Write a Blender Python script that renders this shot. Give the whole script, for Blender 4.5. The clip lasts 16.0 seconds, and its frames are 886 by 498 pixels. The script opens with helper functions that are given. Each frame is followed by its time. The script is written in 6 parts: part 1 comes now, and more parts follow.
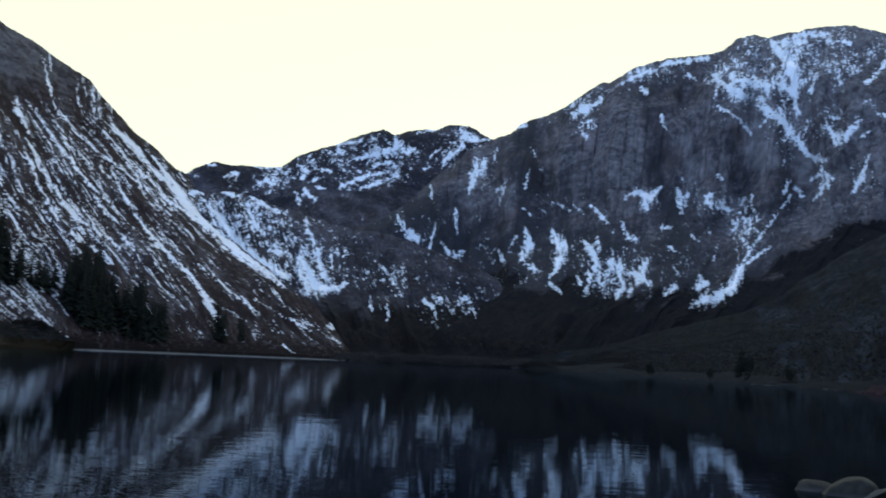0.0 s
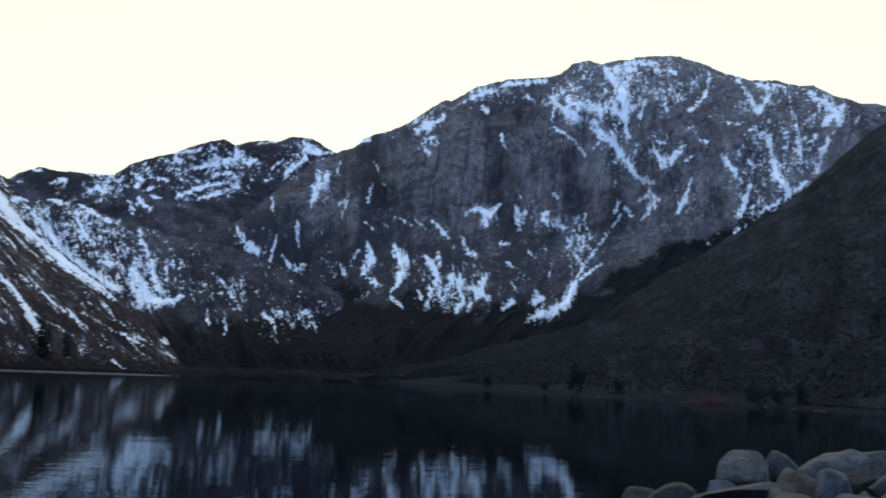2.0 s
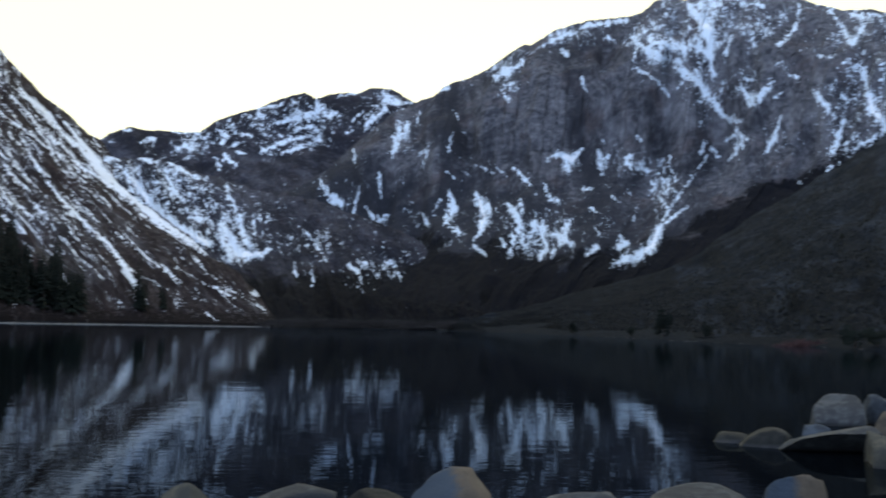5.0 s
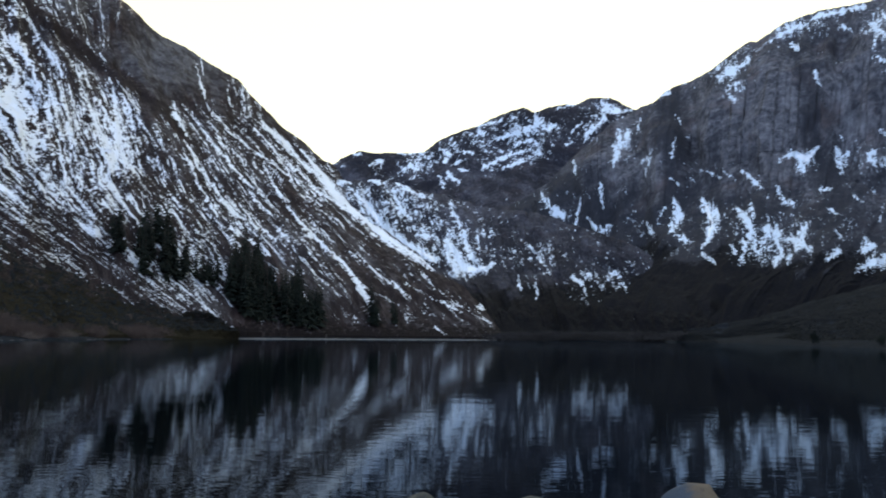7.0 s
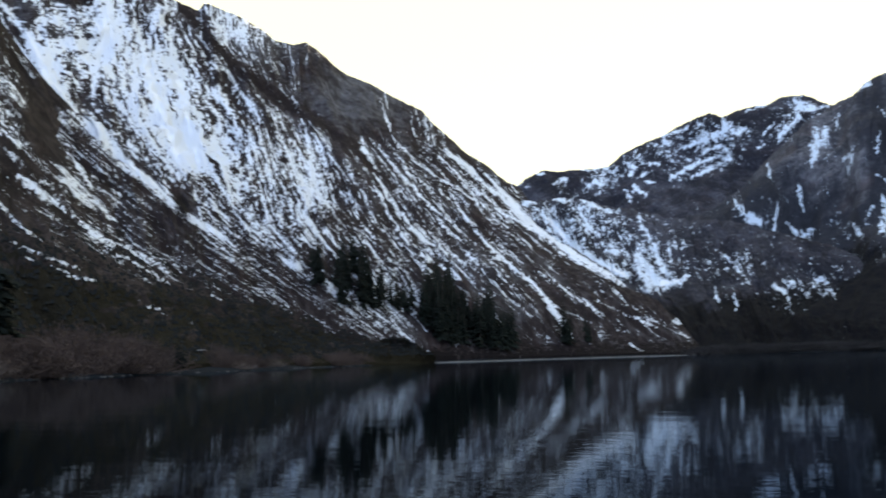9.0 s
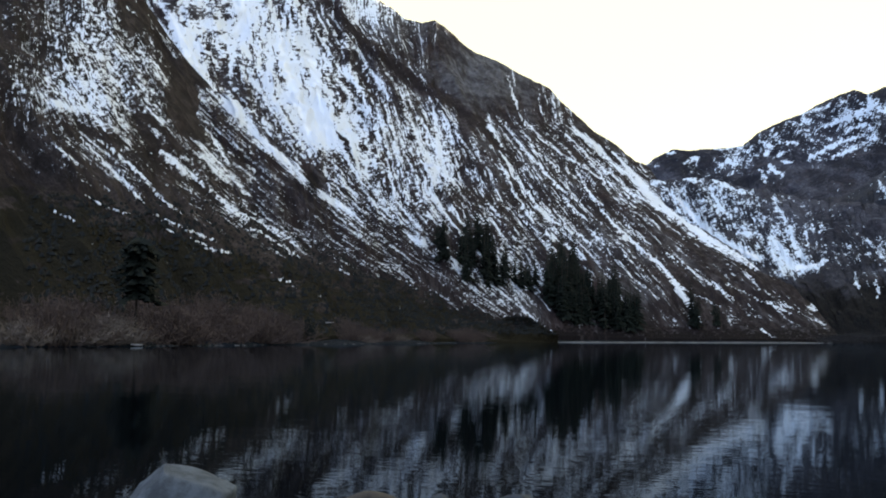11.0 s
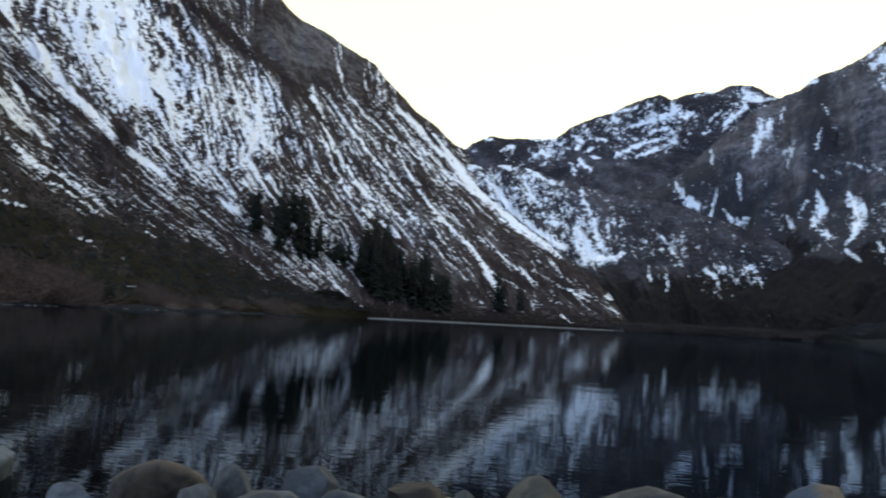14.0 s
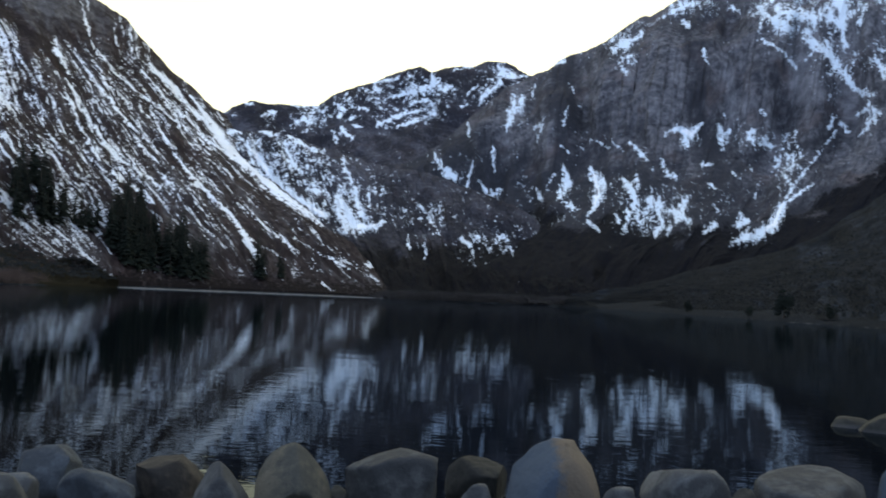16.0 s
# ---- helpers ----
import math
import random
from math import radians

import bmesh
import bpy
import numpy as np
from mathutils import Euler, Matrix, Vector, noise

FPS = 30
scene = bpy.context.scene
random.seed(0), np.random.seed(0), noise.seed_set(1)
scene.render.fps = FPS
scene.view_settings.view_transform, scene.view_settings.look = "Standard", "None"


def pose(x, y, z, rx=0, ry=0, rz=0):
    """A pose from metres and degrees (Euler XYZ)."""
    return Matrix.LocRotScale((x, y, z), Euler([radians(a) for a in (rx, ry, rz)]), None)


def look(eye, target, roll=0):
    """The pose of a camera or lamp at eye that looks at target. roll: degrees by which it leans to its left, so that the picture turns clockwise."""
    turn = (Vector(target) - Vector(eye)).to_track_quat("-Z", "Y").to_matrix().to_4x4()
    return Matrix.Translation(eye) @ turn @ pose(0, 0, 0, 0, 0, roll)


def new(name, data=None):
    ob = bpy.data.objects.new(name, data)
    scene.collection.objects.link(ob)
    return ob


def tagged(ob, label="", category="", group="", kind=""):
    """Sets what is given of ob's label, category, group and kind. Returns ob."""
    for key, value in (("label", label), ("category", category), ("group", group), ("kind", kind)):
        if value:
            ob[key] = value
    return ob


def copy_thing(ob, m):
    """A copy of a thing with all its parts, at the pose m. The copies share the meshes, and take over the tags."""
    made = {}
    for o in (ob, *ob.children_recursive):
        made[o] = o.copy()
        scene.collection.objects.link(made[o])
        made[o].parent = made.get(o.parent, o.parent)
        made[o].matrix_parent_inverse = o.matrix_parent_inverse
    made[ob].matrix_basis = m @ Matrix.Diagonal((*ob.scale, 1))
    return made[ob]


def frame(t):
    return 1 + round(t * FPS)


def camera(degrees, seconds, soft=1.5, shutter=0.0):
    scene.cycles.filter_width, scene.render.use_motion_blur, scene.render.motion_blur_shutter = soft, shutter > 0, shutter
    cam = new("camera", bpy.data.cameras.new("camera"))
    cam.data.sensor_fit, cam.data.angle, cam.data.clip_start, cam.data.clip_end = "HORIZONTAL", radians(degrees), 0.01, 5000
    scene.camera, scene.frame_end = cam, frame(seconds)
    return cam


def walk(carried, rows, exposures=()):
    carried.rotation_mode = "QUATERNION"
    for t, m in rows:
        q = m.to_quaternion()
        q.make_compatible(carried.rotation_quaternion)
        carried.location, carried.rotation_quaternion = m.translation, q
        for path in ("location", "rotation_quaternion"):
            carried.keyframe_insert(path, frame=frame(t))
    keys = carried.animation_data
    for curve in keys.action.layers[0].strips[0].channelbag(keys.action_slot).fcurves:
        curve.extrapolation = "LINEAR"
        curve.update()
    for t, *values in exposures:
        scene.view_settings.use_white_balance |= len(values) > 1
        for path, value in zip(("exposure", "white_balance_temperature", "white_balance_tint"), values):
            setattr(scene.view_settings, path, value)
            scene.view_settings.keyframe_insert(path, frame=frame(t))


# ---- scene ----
cam = camera(50.4, 16.0, soft=1.8, shutter=0.6)
EYE = 1.9       # eye above the lake, metres
# seconds, pitch, roll, yaw in degrees
TURNS = [
    (0, 96.89, -2.45, -0.30), (0.5, 96.61, -2.64, -2.68), (1, 97.56, -2.18, -5.00), (1.5, 98.03, -2.07, -7.46),
    (2, 98.11, -1.95, -9.92), (2.5, 97.92, -1.69, -12.60), (3, 97.19, -1.56, -13.99), (3.2, 96.61, -1.68, -13.54),
    (3.7, 95.84, -1.56, -13.10), (4.25, 95.28, -1.30, -10.51), (4.8, 94.92, -1.09, -6.46), (5.3, 94.67, -1.12, -2.15),
    (5.5, 94.57, -1.20, -0.39), (6, 94.91, -1.03, 3.44), (6.5, 95.49, -0.76, 6.34), (7, 95.39, -0.48, 8.84),
    (7.5, 95.17, -0.20, 10.74), (8, 95.74, 0.54, 13.58), (8.5, 96.23, 0.91, 16.76), (9, 96.72, 1.56, 20.54),
    (9.5, 96.94, 1.51, 23.24), (10, 96.71, 1.32, 25.45), (10.2, 96.50, 0.91, 26.40), (10.7, 95.93, 0.24, 27.79),
    (11.25, 95.00, -0.84, 27.73), (11.8, 94.18, -1.86, 26.69), (12.3, 93.88, -2.40, 25.50), (12.5, 93.90, -2.50, 25.05),
    (13, 93.51, -2.54, 22.92), (13.5, 93.99, -2.52, 20.61), (14, 94.29, -3.01, 16.45), (14.5, 94.03, -3.09, 12.93),
    (15, 93.76, -2.91, 8.33), (15.5, 93.54, -2.94, 4.52), (16, 93.04, -2.51, 1.98),
]
# seconds, sideways, up: the small sway of the eye, metres
SWAY = [(0, -0.04, 0.02), (3.2, -0.03, 0.02), (5.5, -0.08, 0.04), (8.5, -0.09, 0.03), (12.3, -0.08, 0.0), (14.5, -0.02, 0.0), (16, 0.0, 0.0)]


def eye(t):
    return tuple(float(np.interp(t, [q[0] for q in SWAY], [q[k] for q in SWAY])) for k in (1, 2))


walk(cam, [(t, pose(eye(t)[0], 0, EYE + eye(t)[1], rx, ry, rz)) for t, rx, ry, rz in TURNS],
     exposures=[(0, 2.36, 5980, 10), (0.5, 2.37, 6000, 10), (1.5, 2.42, 6050, 10), (2.5, 2.56, 6280, 10), (3, 2.62, 6400, 10), (5.5, 2.71, 6600, 10),
                (7, 2.76, 6600, 10), (10, 2.76, 6750, 10), (12.5, 2.77, 6920, 10), (15, 2.80, 6850, 10), (16, 2.81, 6800, 10)])

# ---- light: the sun is low behind the far ridge, the sky lights everything ----
SUN_BEARING, SUN_HEIGHT = 10.0, 2.5
world = bpy.data.worlds.new("dusk_sky")
scene.world = world
world.use_nodes = True
wn, wl = world.node_tree.nodes, world.node_tree.links
sky = wn.new("ShaderNodeTexSky")
sky.sky_type, sky.sun_disc = "NISHITA", False
sky.sun_elevation, sky.sun_rotation = radians(SUN_HEIGHT), radians(SUN_BEARING)
sky.altitude, sky.air_density, sky.dust_density, sky.ozone_density = 2300, 1.0, 3.0, 2.0
wn["Background"].inputs["Strength"].default_value = 0.15
# thin high haze: warm on the sun's side, blue away from it
sb, sh = radians(SUN_BEARING), radians(SUN_HEIGHT)
toward = wn.new("ShaderNodeVectorMath")
toward.operation = "DOT_PRODUCT"
toward.inputs[1].default_value = (math.sin(sb) * math.cos(sh), math.cos(sb) * math.cos(sh), math.sin(sh))
wl.new(wn.new("ShaderNodeTexCoord").outputs["Generated"], toward.inputs[0])
fade = wn.new("ShaderNodeMapRange")
fade.interpolation_type = "SMOOTHSTEP"
fade.inputs["From Min"].default_value, fade.inputs["From Max"].default_value = -0.2, 0.74
wl.new(toward.outputs["Value"], fade.inputs["Value"])
veil = wn.new("ShaderNodeMix")
veil.data_type = "RGBA"
veil.inputs[7].default_value = (1.42, 1.37, 0.91, 1)
# away from the sun the sky is dim near the horizon and bright overhead
up = wn.new("ShaderNodeSeparateXYZ")
wl.new(toward.inputs[0].links[0].from_socket, up.inputs[0])
height = wn.new("ShaderNodeMapRange")
height.inputs["From Min"].default_value, height.inputs["From Max"].default_value = 0.0, 0.9
wl.new(up.outputs["Z"], height.inputs["Value"])
dome = wn.new("ShaderNodeMix")
dome.data_type = "RGBA"
dome.inputs[6].default_value, dome.inputs[7].default_value = (0.39, 0.51, 0.76, 1), (1.11, 1.45, 2.18, 1)
wl.new(height.outputs["Result"], dome.inputs[0])
wl.new(dome.outputs[2], veil.inputs[6])
wl.new(fade.outputs["Result"], veil.inputs[0])
haze = wn.new("ShaderNodeMix")
haze.data_type = "RGBA"
haze.inputs[0].default_value = 0.93
wl.new(sky.outputs["Color"], haze.inputs[6])
wl.new(veil.outputs[2], haze.inputs[7])
wl.new(haze.outputs[2], wn["Background"].inputs["Color"])
sun = new("sun", bpy.data.lights.new("sun", "SUN"))
sun.data.energy, sun.data.angle, sun.data.color = 2.5, radians(0.5), (1.0, 0.86, 0.68)
sun.matrix_world = look((0, 0, 0), (-math.sin(sb) * math.cos(sh), -math.cos(sb) * math.cos(sh), -math.sin(sh)))


# ---- noise over arrays ----
def lattice(ix, iy, seed):
    h = (ix.astype(np.int64) * 374761393 + iy.astype(np.int64) * 668265263 + seed * 1274126177) & 0xFFFFFFFF
    h = ((h ^ (h >> 13)) * 1274126177) & 0xFFFFFFFF
    return ((h ^ (h >> 16)) & 0xFFFF) / 65535.0


def value_noise(x, y, seed=0):
    ix, iy = np.floor(x), np.floor(y)
    fx, fy = x - ix, y - iy
    fx, fy = fx * fx * fx * (fx * (fx * 6 - 15) + 10), fy * fy * fy * (fy * (fy * 6 - 15) + 10)
    a, b = lattice(ix, iy, seed), lattice(ix + 1, iy, seed)
    c, d = lattice(ix, iy + 1, seed), lattice(ix + 1, iy + 1, seed)
    return (a + (b - a) * fx) * (1 - fy) + (c + (d - c) * fx) * fy


def fbm(x, y, octaves=4, seed=0, gain=0.5):
    total, amp, norm = np.zeros_like(x), 1.0, 0.0
    for k in range(octaves):
        total += amp * value_noise(x * 2 ** k + 17.3 * k, y * 2 ** k - 9.1 * k, seed + k)
        norm += amp
        amp *= gain
    return total / norm


def ridged(x, y, octaves=4, seed=0, gain=0.55):
    total, amp, norm = np.zeros_like(x), 1.0, 0.0
    for k in range(octaves):
        total += amp * (1 - np.abs(2 * value_noise(x * 2 ** k + 5.7 * k, y * 2 ** k + 3.3 * k, seed + k) - 1))
        norm += amp
        amp *= gain
    return total / norm


def lines(x, y, seed=0):
    """Thin lines, one or two to the unit: 1 on a line, falling to 0 between."""
    return 1 - np.abs(2 * value_noise(x, y, seed) - 1)


def step(a, b, x):
    t = np.clip((x - a) / (b - a), 0, 1)
    return t * t * (3 - 2 * t)


def even(x):
    """Shifts and scales values to mean 0 and spread 1."""
    return (x - x.mean()) / x.std()


def share(d):
    """The level that a spread-1 field passes over the share d of its area."""
    d = np.clip(d, 0.004, 0.98)
    return 0.6 * np.log(d / (1 - d))


def spot(b, e, cb, ce, rb, re):
    return bump(b, cb, rb) * bump(e, ce, re)


def bump(x, centre, width):
    return np.exp(-((x - centre) / width) ** 2)


# ---- materials ----
def nodes_of(name):
    m = bpy.data.materials.new(name)
    m.use_nodes = True
    return m, m.node_tree.nodes, m.node_tree.links, m.node_tree.nodes["Principled BSDF"]


def noise_node(n, l, vector, scale, detail=6, rough=0.6, stretch=None):
    t = n.new("ShaderNodeTexNoise")
    t.inputs["Scale"].default_value, t.inputs["Detail"].default_value, t.inputs["Roughness"].default_value = scale, detail, rough
    if stretch:
        mp = n.new("ShaderNodeMapping")
        mp.inputs["Scale"].default_value = stretch
        l.new(vector, mp.inputs["Vector"])
        vector = mp.outputs["Vector"]
    l.new(vector, t.inputs["Vector"])
    return t.outputs["Fac"]


def ramp(n, l, fac, stops):
    r = n.new("ShaderNodeValToRGB")
    while len(r.color_ramp.elements) < len(stops):
        r.color_ramp.elements.new(0.5)
    for e, (p, c) in zip(r.color_ramp.elements, stops):
        e.position, e.color = p, (*c, 1) if len(c) == 3 else c
    l.new(fac, r.inputs["Fac"])
    return r.outputs["Color"]


def mix(n, l, fac, a, b):
    m = n.new("ShaderNodeMix")
    m.data_type = "RGBA"
    for socket, value in ((m.inputs[0], fac), (m.inputs[6], a), (m.inputs[7], b)):
        if isinstance(value, (tuple, float)):
            socket.default_value = (*value, 1) if isinstance(value, tuple) else value
        else:
            l.new(value, socket)
    return m.outputs[2]


def calc(n, l, op, a, b):
    m = n.new("ShaderNodeMath")
    m.operation = op
    for socket, value in ((m.inputs[0], a), (m.inputs[1], b)):
        if isinstance(value, (int, float)):
            socket.default_value = value
        else:
            l.new(value, socket)
    return m.outputs[0]


def bump_node(n, l, height, distance, strength=1.0):
    b = n.new("ShaderNodeBump")
    b.inputs["Distance"].default_value, b.inputs["Strength"].default_value = distance, strength
    l.new(height, b.inputs["Height"])
    return b.outputs["Normal"]


def attribute(n, name):
    a = n.new("ShaderNodeAttribute")
    a.attribute_name = name
    return a.outputs["Fac"]


def mountain_material(name, dark, mid, light, stain, brush=(0.0095, 0.009, 0.0075), grain=1.0, speck=0.55, fray=0.5, blot=0.7, bare=1.25, pale=None, flecks=1.5, threads=1.5, thin=0.3, snow=((0.80, 0.84, 0.89), (0.90, 0.92, 0.94))):
    """Rock in three tones with iron stains, brush where the slope carries it, old snow on top."""
    m, n, l, p = nodes_of(name)
    uv = n.new("ShaderNodeUVMap")
    uv.uv_map = "slope"
    v = uv.outputs["UV"]
    big = noise_node(n, l, v, 0.9, 5, 0.6)
    fine = noise_node(n, l, v, 9 * grain, 8, 0.7, (1.0, 0.55, 1.0))
    grit = noise_node(n, l, v, 40 * grain, 4, 0.7)
    rock = ramp(n, l, fine, [(0.38, dark), (0.5, mid), (0.62, light)])
    rock = mix(n, l, ramp(n, l, big, [(0.52, (0, 0, 0)), (0.66, (0.75, 0.75, 0.75))]), rock, stain)
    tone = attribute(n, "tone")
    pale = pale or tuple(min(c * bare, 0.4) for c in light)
    # tone pales or darkens the rock; on the cliff it also holds painted shading
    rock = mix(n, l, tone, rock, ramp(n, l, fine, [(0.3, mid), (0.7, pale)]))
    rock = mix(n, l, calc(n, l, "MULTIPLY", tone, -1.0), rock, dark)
    patch = noise_node(n, l, v, 3.0, 6, 0.65, (1.0, 0.7, 1.0))
    rock = mix(n, l, ramp(n, l, patch, [(0.40, (blot, blot, blot)), (0.58, (0, 0, 0))]), rock, dark)
    rock = mix(n, l, ramp(n, l, grit, [(0.42, (speck, speck, speck)), (0.56, (0, 0, 0))]), rock, dark)
    cover = calc(n, l, "ADD", attribute(n, "brush"), calc(n, l, "MULTIPLY", calc(n, l, "SUBTRACT", fine, 0.5), 1.6))
    green = mix(n, l, grit, (brush[0] * 0.45, brush[1] * 0.45, brush[2] * 0.5), (brush[0] * 1.7, brush[1] * 1.5, brush[2] * 1.5))
    rock = mix(n, l, ramp(n, l, cover, [(0.42, (0, 0, 0)), (0.62, (1, 1, 1))]), rock, green)
    fallen = n.new("ShaderNodeUVMap")
    fallen.uv_map = "drift"
    fleck = noise_node(n, l, fallen.outputs["UV"], 1.0, 3, 0.6, (7.0, 15.0, 1.0))
    thread = noise_node(n, l, fallen.outputs["UV"], 1.0, 4, 0.7, (10.0, 1.2, 1.0))
    wander = calc(n, l, "ADD", calc(n, l, "MULTIPLY", calc(n, l, "SUBTRACT", fleck, 0.5), flecks),
                  calc(n, l, "MULTIPLY", calc(n, l, "SUBTRACT", thread, 0.5), threads))
    wander = calc(n, l, "MULTIPLY", wander, fray)
    lying = calc(n, l, "ADD", attribute(n, "snow"), wander)
    amount = ramp(n, l, lying, [(0.48, (0, 0, 0)), (0.60, (1, 1, 1))])
    white = mix(n, l, grit, *snow)
    rock = mix(n, l, ramp(n, l, lying, [(0.38, (0, 0, 0)), (0.50, (thin, thin, thin))]), rock, white)     # a thin dusting round the drifts
    colour = mix(n, l, amount, rock, white)
    l.new(colour, p.inputs["Base Color"])
    p.inputs["Roughness"].default_value = 0.9
    p.inputs["Specular IOR Level"].default_value = 0.03
    relief = calc(n, l, "ADD", fine, calc(n, l, "MULTIPLY", grit, 0.4))
    l.new(bump_node(n, l, relief, 6.0 / grain, 0.8), p.inputs["Normal"])
    return m


def snow_material():
    m, n, l, p = nodes_of("old_snow")
    uv = n.new("ShaderNodeUVMap")
    uv.uv_map = "slope"
    grit = noise_node(n, l, uv.outputs["UV"], 30, 5, 0.65)
    soil = noise_node(n, l, uv.outputs["UV"], 6, 4, 0.6, (1.0, 0.3, 1.0))
    colour = mix(n, l, grit, (0.80, 0.84, 0.89), (0.90, 0.92, 0.94))
    colour = mix(n, l, ramp(n, l, soil, [(0.6, (0, 0, 0)), (0.8, (0.35, 0.35, 0.35))]), colour, (0.42, 0.40, 0.38))
    l.new(colour, p.inputs["Base Color"])
    p.inputs["Roughness"].default_value = 0.7
    l.new(bump_node(n, l, grit, 3.0, 0.6), p.inputs["Normal"])
    return m


LEFT_ROCK = mountain_material("brown_scree_rock", (0.0182, 0.0138, 0.0140), (0.0440, 0.0342, 0.0335), (0.0930, 0.0765, 0.0720), (0.0540, 0.0340, 0.0310), (0.0140, 0.0126, 0.0120), speck=0.4, pale=(0.245, 0.247, 0.258), fray=0.52, flecks=1.2, threads=2.1, thin=0.04)
SPUR_ROCK = mountain_material("brown_spur_rock", (0.0140, 0.0110, 0.0103), (0.0355, 0.0272, 0.0245), (0.0750, 0.0590, 0.0520), (0.0430, 0.0270, 0.0225), (0.0160, 0.0152, 0.0092), fray=0.54, flecks=1.3, threads=2.2, thin=0.08)
# cliff and far snow: the blue and dimness of shade put into its colour
RIGHT_ROCK = mountain_material("grey_cliff_rock", (0.0310, 0.0322, 0.0385), (0.1030, 0.1025, 0.1140), (0.1950, 0.1920, 0.2050), (0.1200, 0.0960, 0.0950), brush=(0.0080, 0.0094, 0.0120), speck=0.25, fray=0.72, blot=0.4, bare=1.4, thin=0.05, snow=((0.64, 0.74, 0.83), (0.80, 0.86, 0.91)))
FAR_ROCK = mountain_material("dark_far_rock", (0.0195, 0.0198, 0.0255), (0.0470, 0.0468, 0.0570), (0.0980, 0.0970, 0.1130), (0.0620, 0.0480, 0.0495), brush=(0.0070, 0.0078, 0.0098), fray=0.65, blot=0.4, bare=1.5, thin=0.13, snow=((0.66, 0.75, 0.84), (0.82, 0.87, 0.92)))
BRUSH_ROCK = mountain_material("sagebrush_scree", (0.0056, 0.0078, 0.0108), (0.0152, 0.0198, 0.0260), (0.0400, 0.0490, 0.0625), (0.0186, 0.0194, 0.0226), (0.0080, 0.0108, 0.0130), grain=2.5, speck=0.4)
SNOW = snow_material()


# ---- the mountains: fall lines run from a crest down to a foot ----
def place(bearing, dist):
    return np.sin(np.radians(bearing)) * dist, np.cos(np.radians(bearing)) * dist


def strokes(bearing, elevation, stroke_list):
    """How deep inside the listed snow strokes a point lies: 1 at the middle line, 0 at one width, below 0 outside."""
    best = np.full(bearing.shape, -3.0)
    for line in stroke_list:
        if len(line) == 1:
            line = [line[0], (line[0][0] + 0.05, line[0][1] - 0.05, line[0][2])]
        m = 4 * max(q[2] for q in line)
        near = (bearing > min(q[0] for q in line) - m) & (bearing < max(q[0] for q in line) + m)
        near &= (elevation > min(q[1] for q in line) - m) & (elevation < max(q[1] for q in line) + m)
        b, e = bearing[near], elevation[near]
        top = best[near]
        for (a0, e0, w0), (a1, e1, w1) in zip(line, line[1:]):
            da, de = a1 - a0, e1 - e0
            k = np.clip(((b - a0) * da + (e - e0) * de) / (da * da + de * de), 0, 1)
            gap = np.hypot(b - a0 - k * da, e - e0 - k * de)
            top = np.maximum(top, 1 - gap / (w0 + (w1 - w0) * k))
        best[near] = top
    return best


def grid_mesh(name, points, uv, fields, material, parent=None, drift=None):
    rows, cols = points.shape[:2]
    mesh = bpy.data.meshes.new(name)
    mesh.vertices.add(rows * cols)
    mesh.vertices.foreach_set("co", points.reshape(-1).astype(np.float32))
    i = (np.arange(rows - 1)[:, None] * cols + np.arange(cols - 1)[None]).reshape(-1)
    quads = np.stack([i, i + 1, i + cols + 1, i + cols], 1).astype(np.int32)
    mesh.loops.add(quads.size)
    mesh.loops.foreach_set("vertex_index", quads.reshape(-1))
    mesh.polygons.add(len(quads))
    mesh.polygons.foreach_set("loop_start", np.arange(0, quads.size, 4, dtype=np.int32))
    mesh.polygons.foreach_set("use_smooth", np.ones(len(quads), dtype=bool))
    layer = mesh.uv_layers.new(name="slope")
    layer.data.foreach_set("uv", uv.reshape(-1, 2)[quads.reshape(-1)].reshape(-1).astype(np.float32))
    if drift is not None:
        layer = mesh.uv_layers.new(name="drift")
        layer.data.foreach_set("uv", drift.reshape(-1, 2)[quads.reshape(-1)].reshape(-1).astype(np.float32))
    for key, values in fields.items():
        a = mesh.attributes.new(key, "FLOAT", "POINT")
        a.data.foreach_set("value", values.reshape(-1).astype(np.float32))
    mesh.update(calc_edges=True)
    mesh.validate()
    mesh.materials.append(material)
    ob = new(name, mesh)
    ob.parent = parent
    return ob


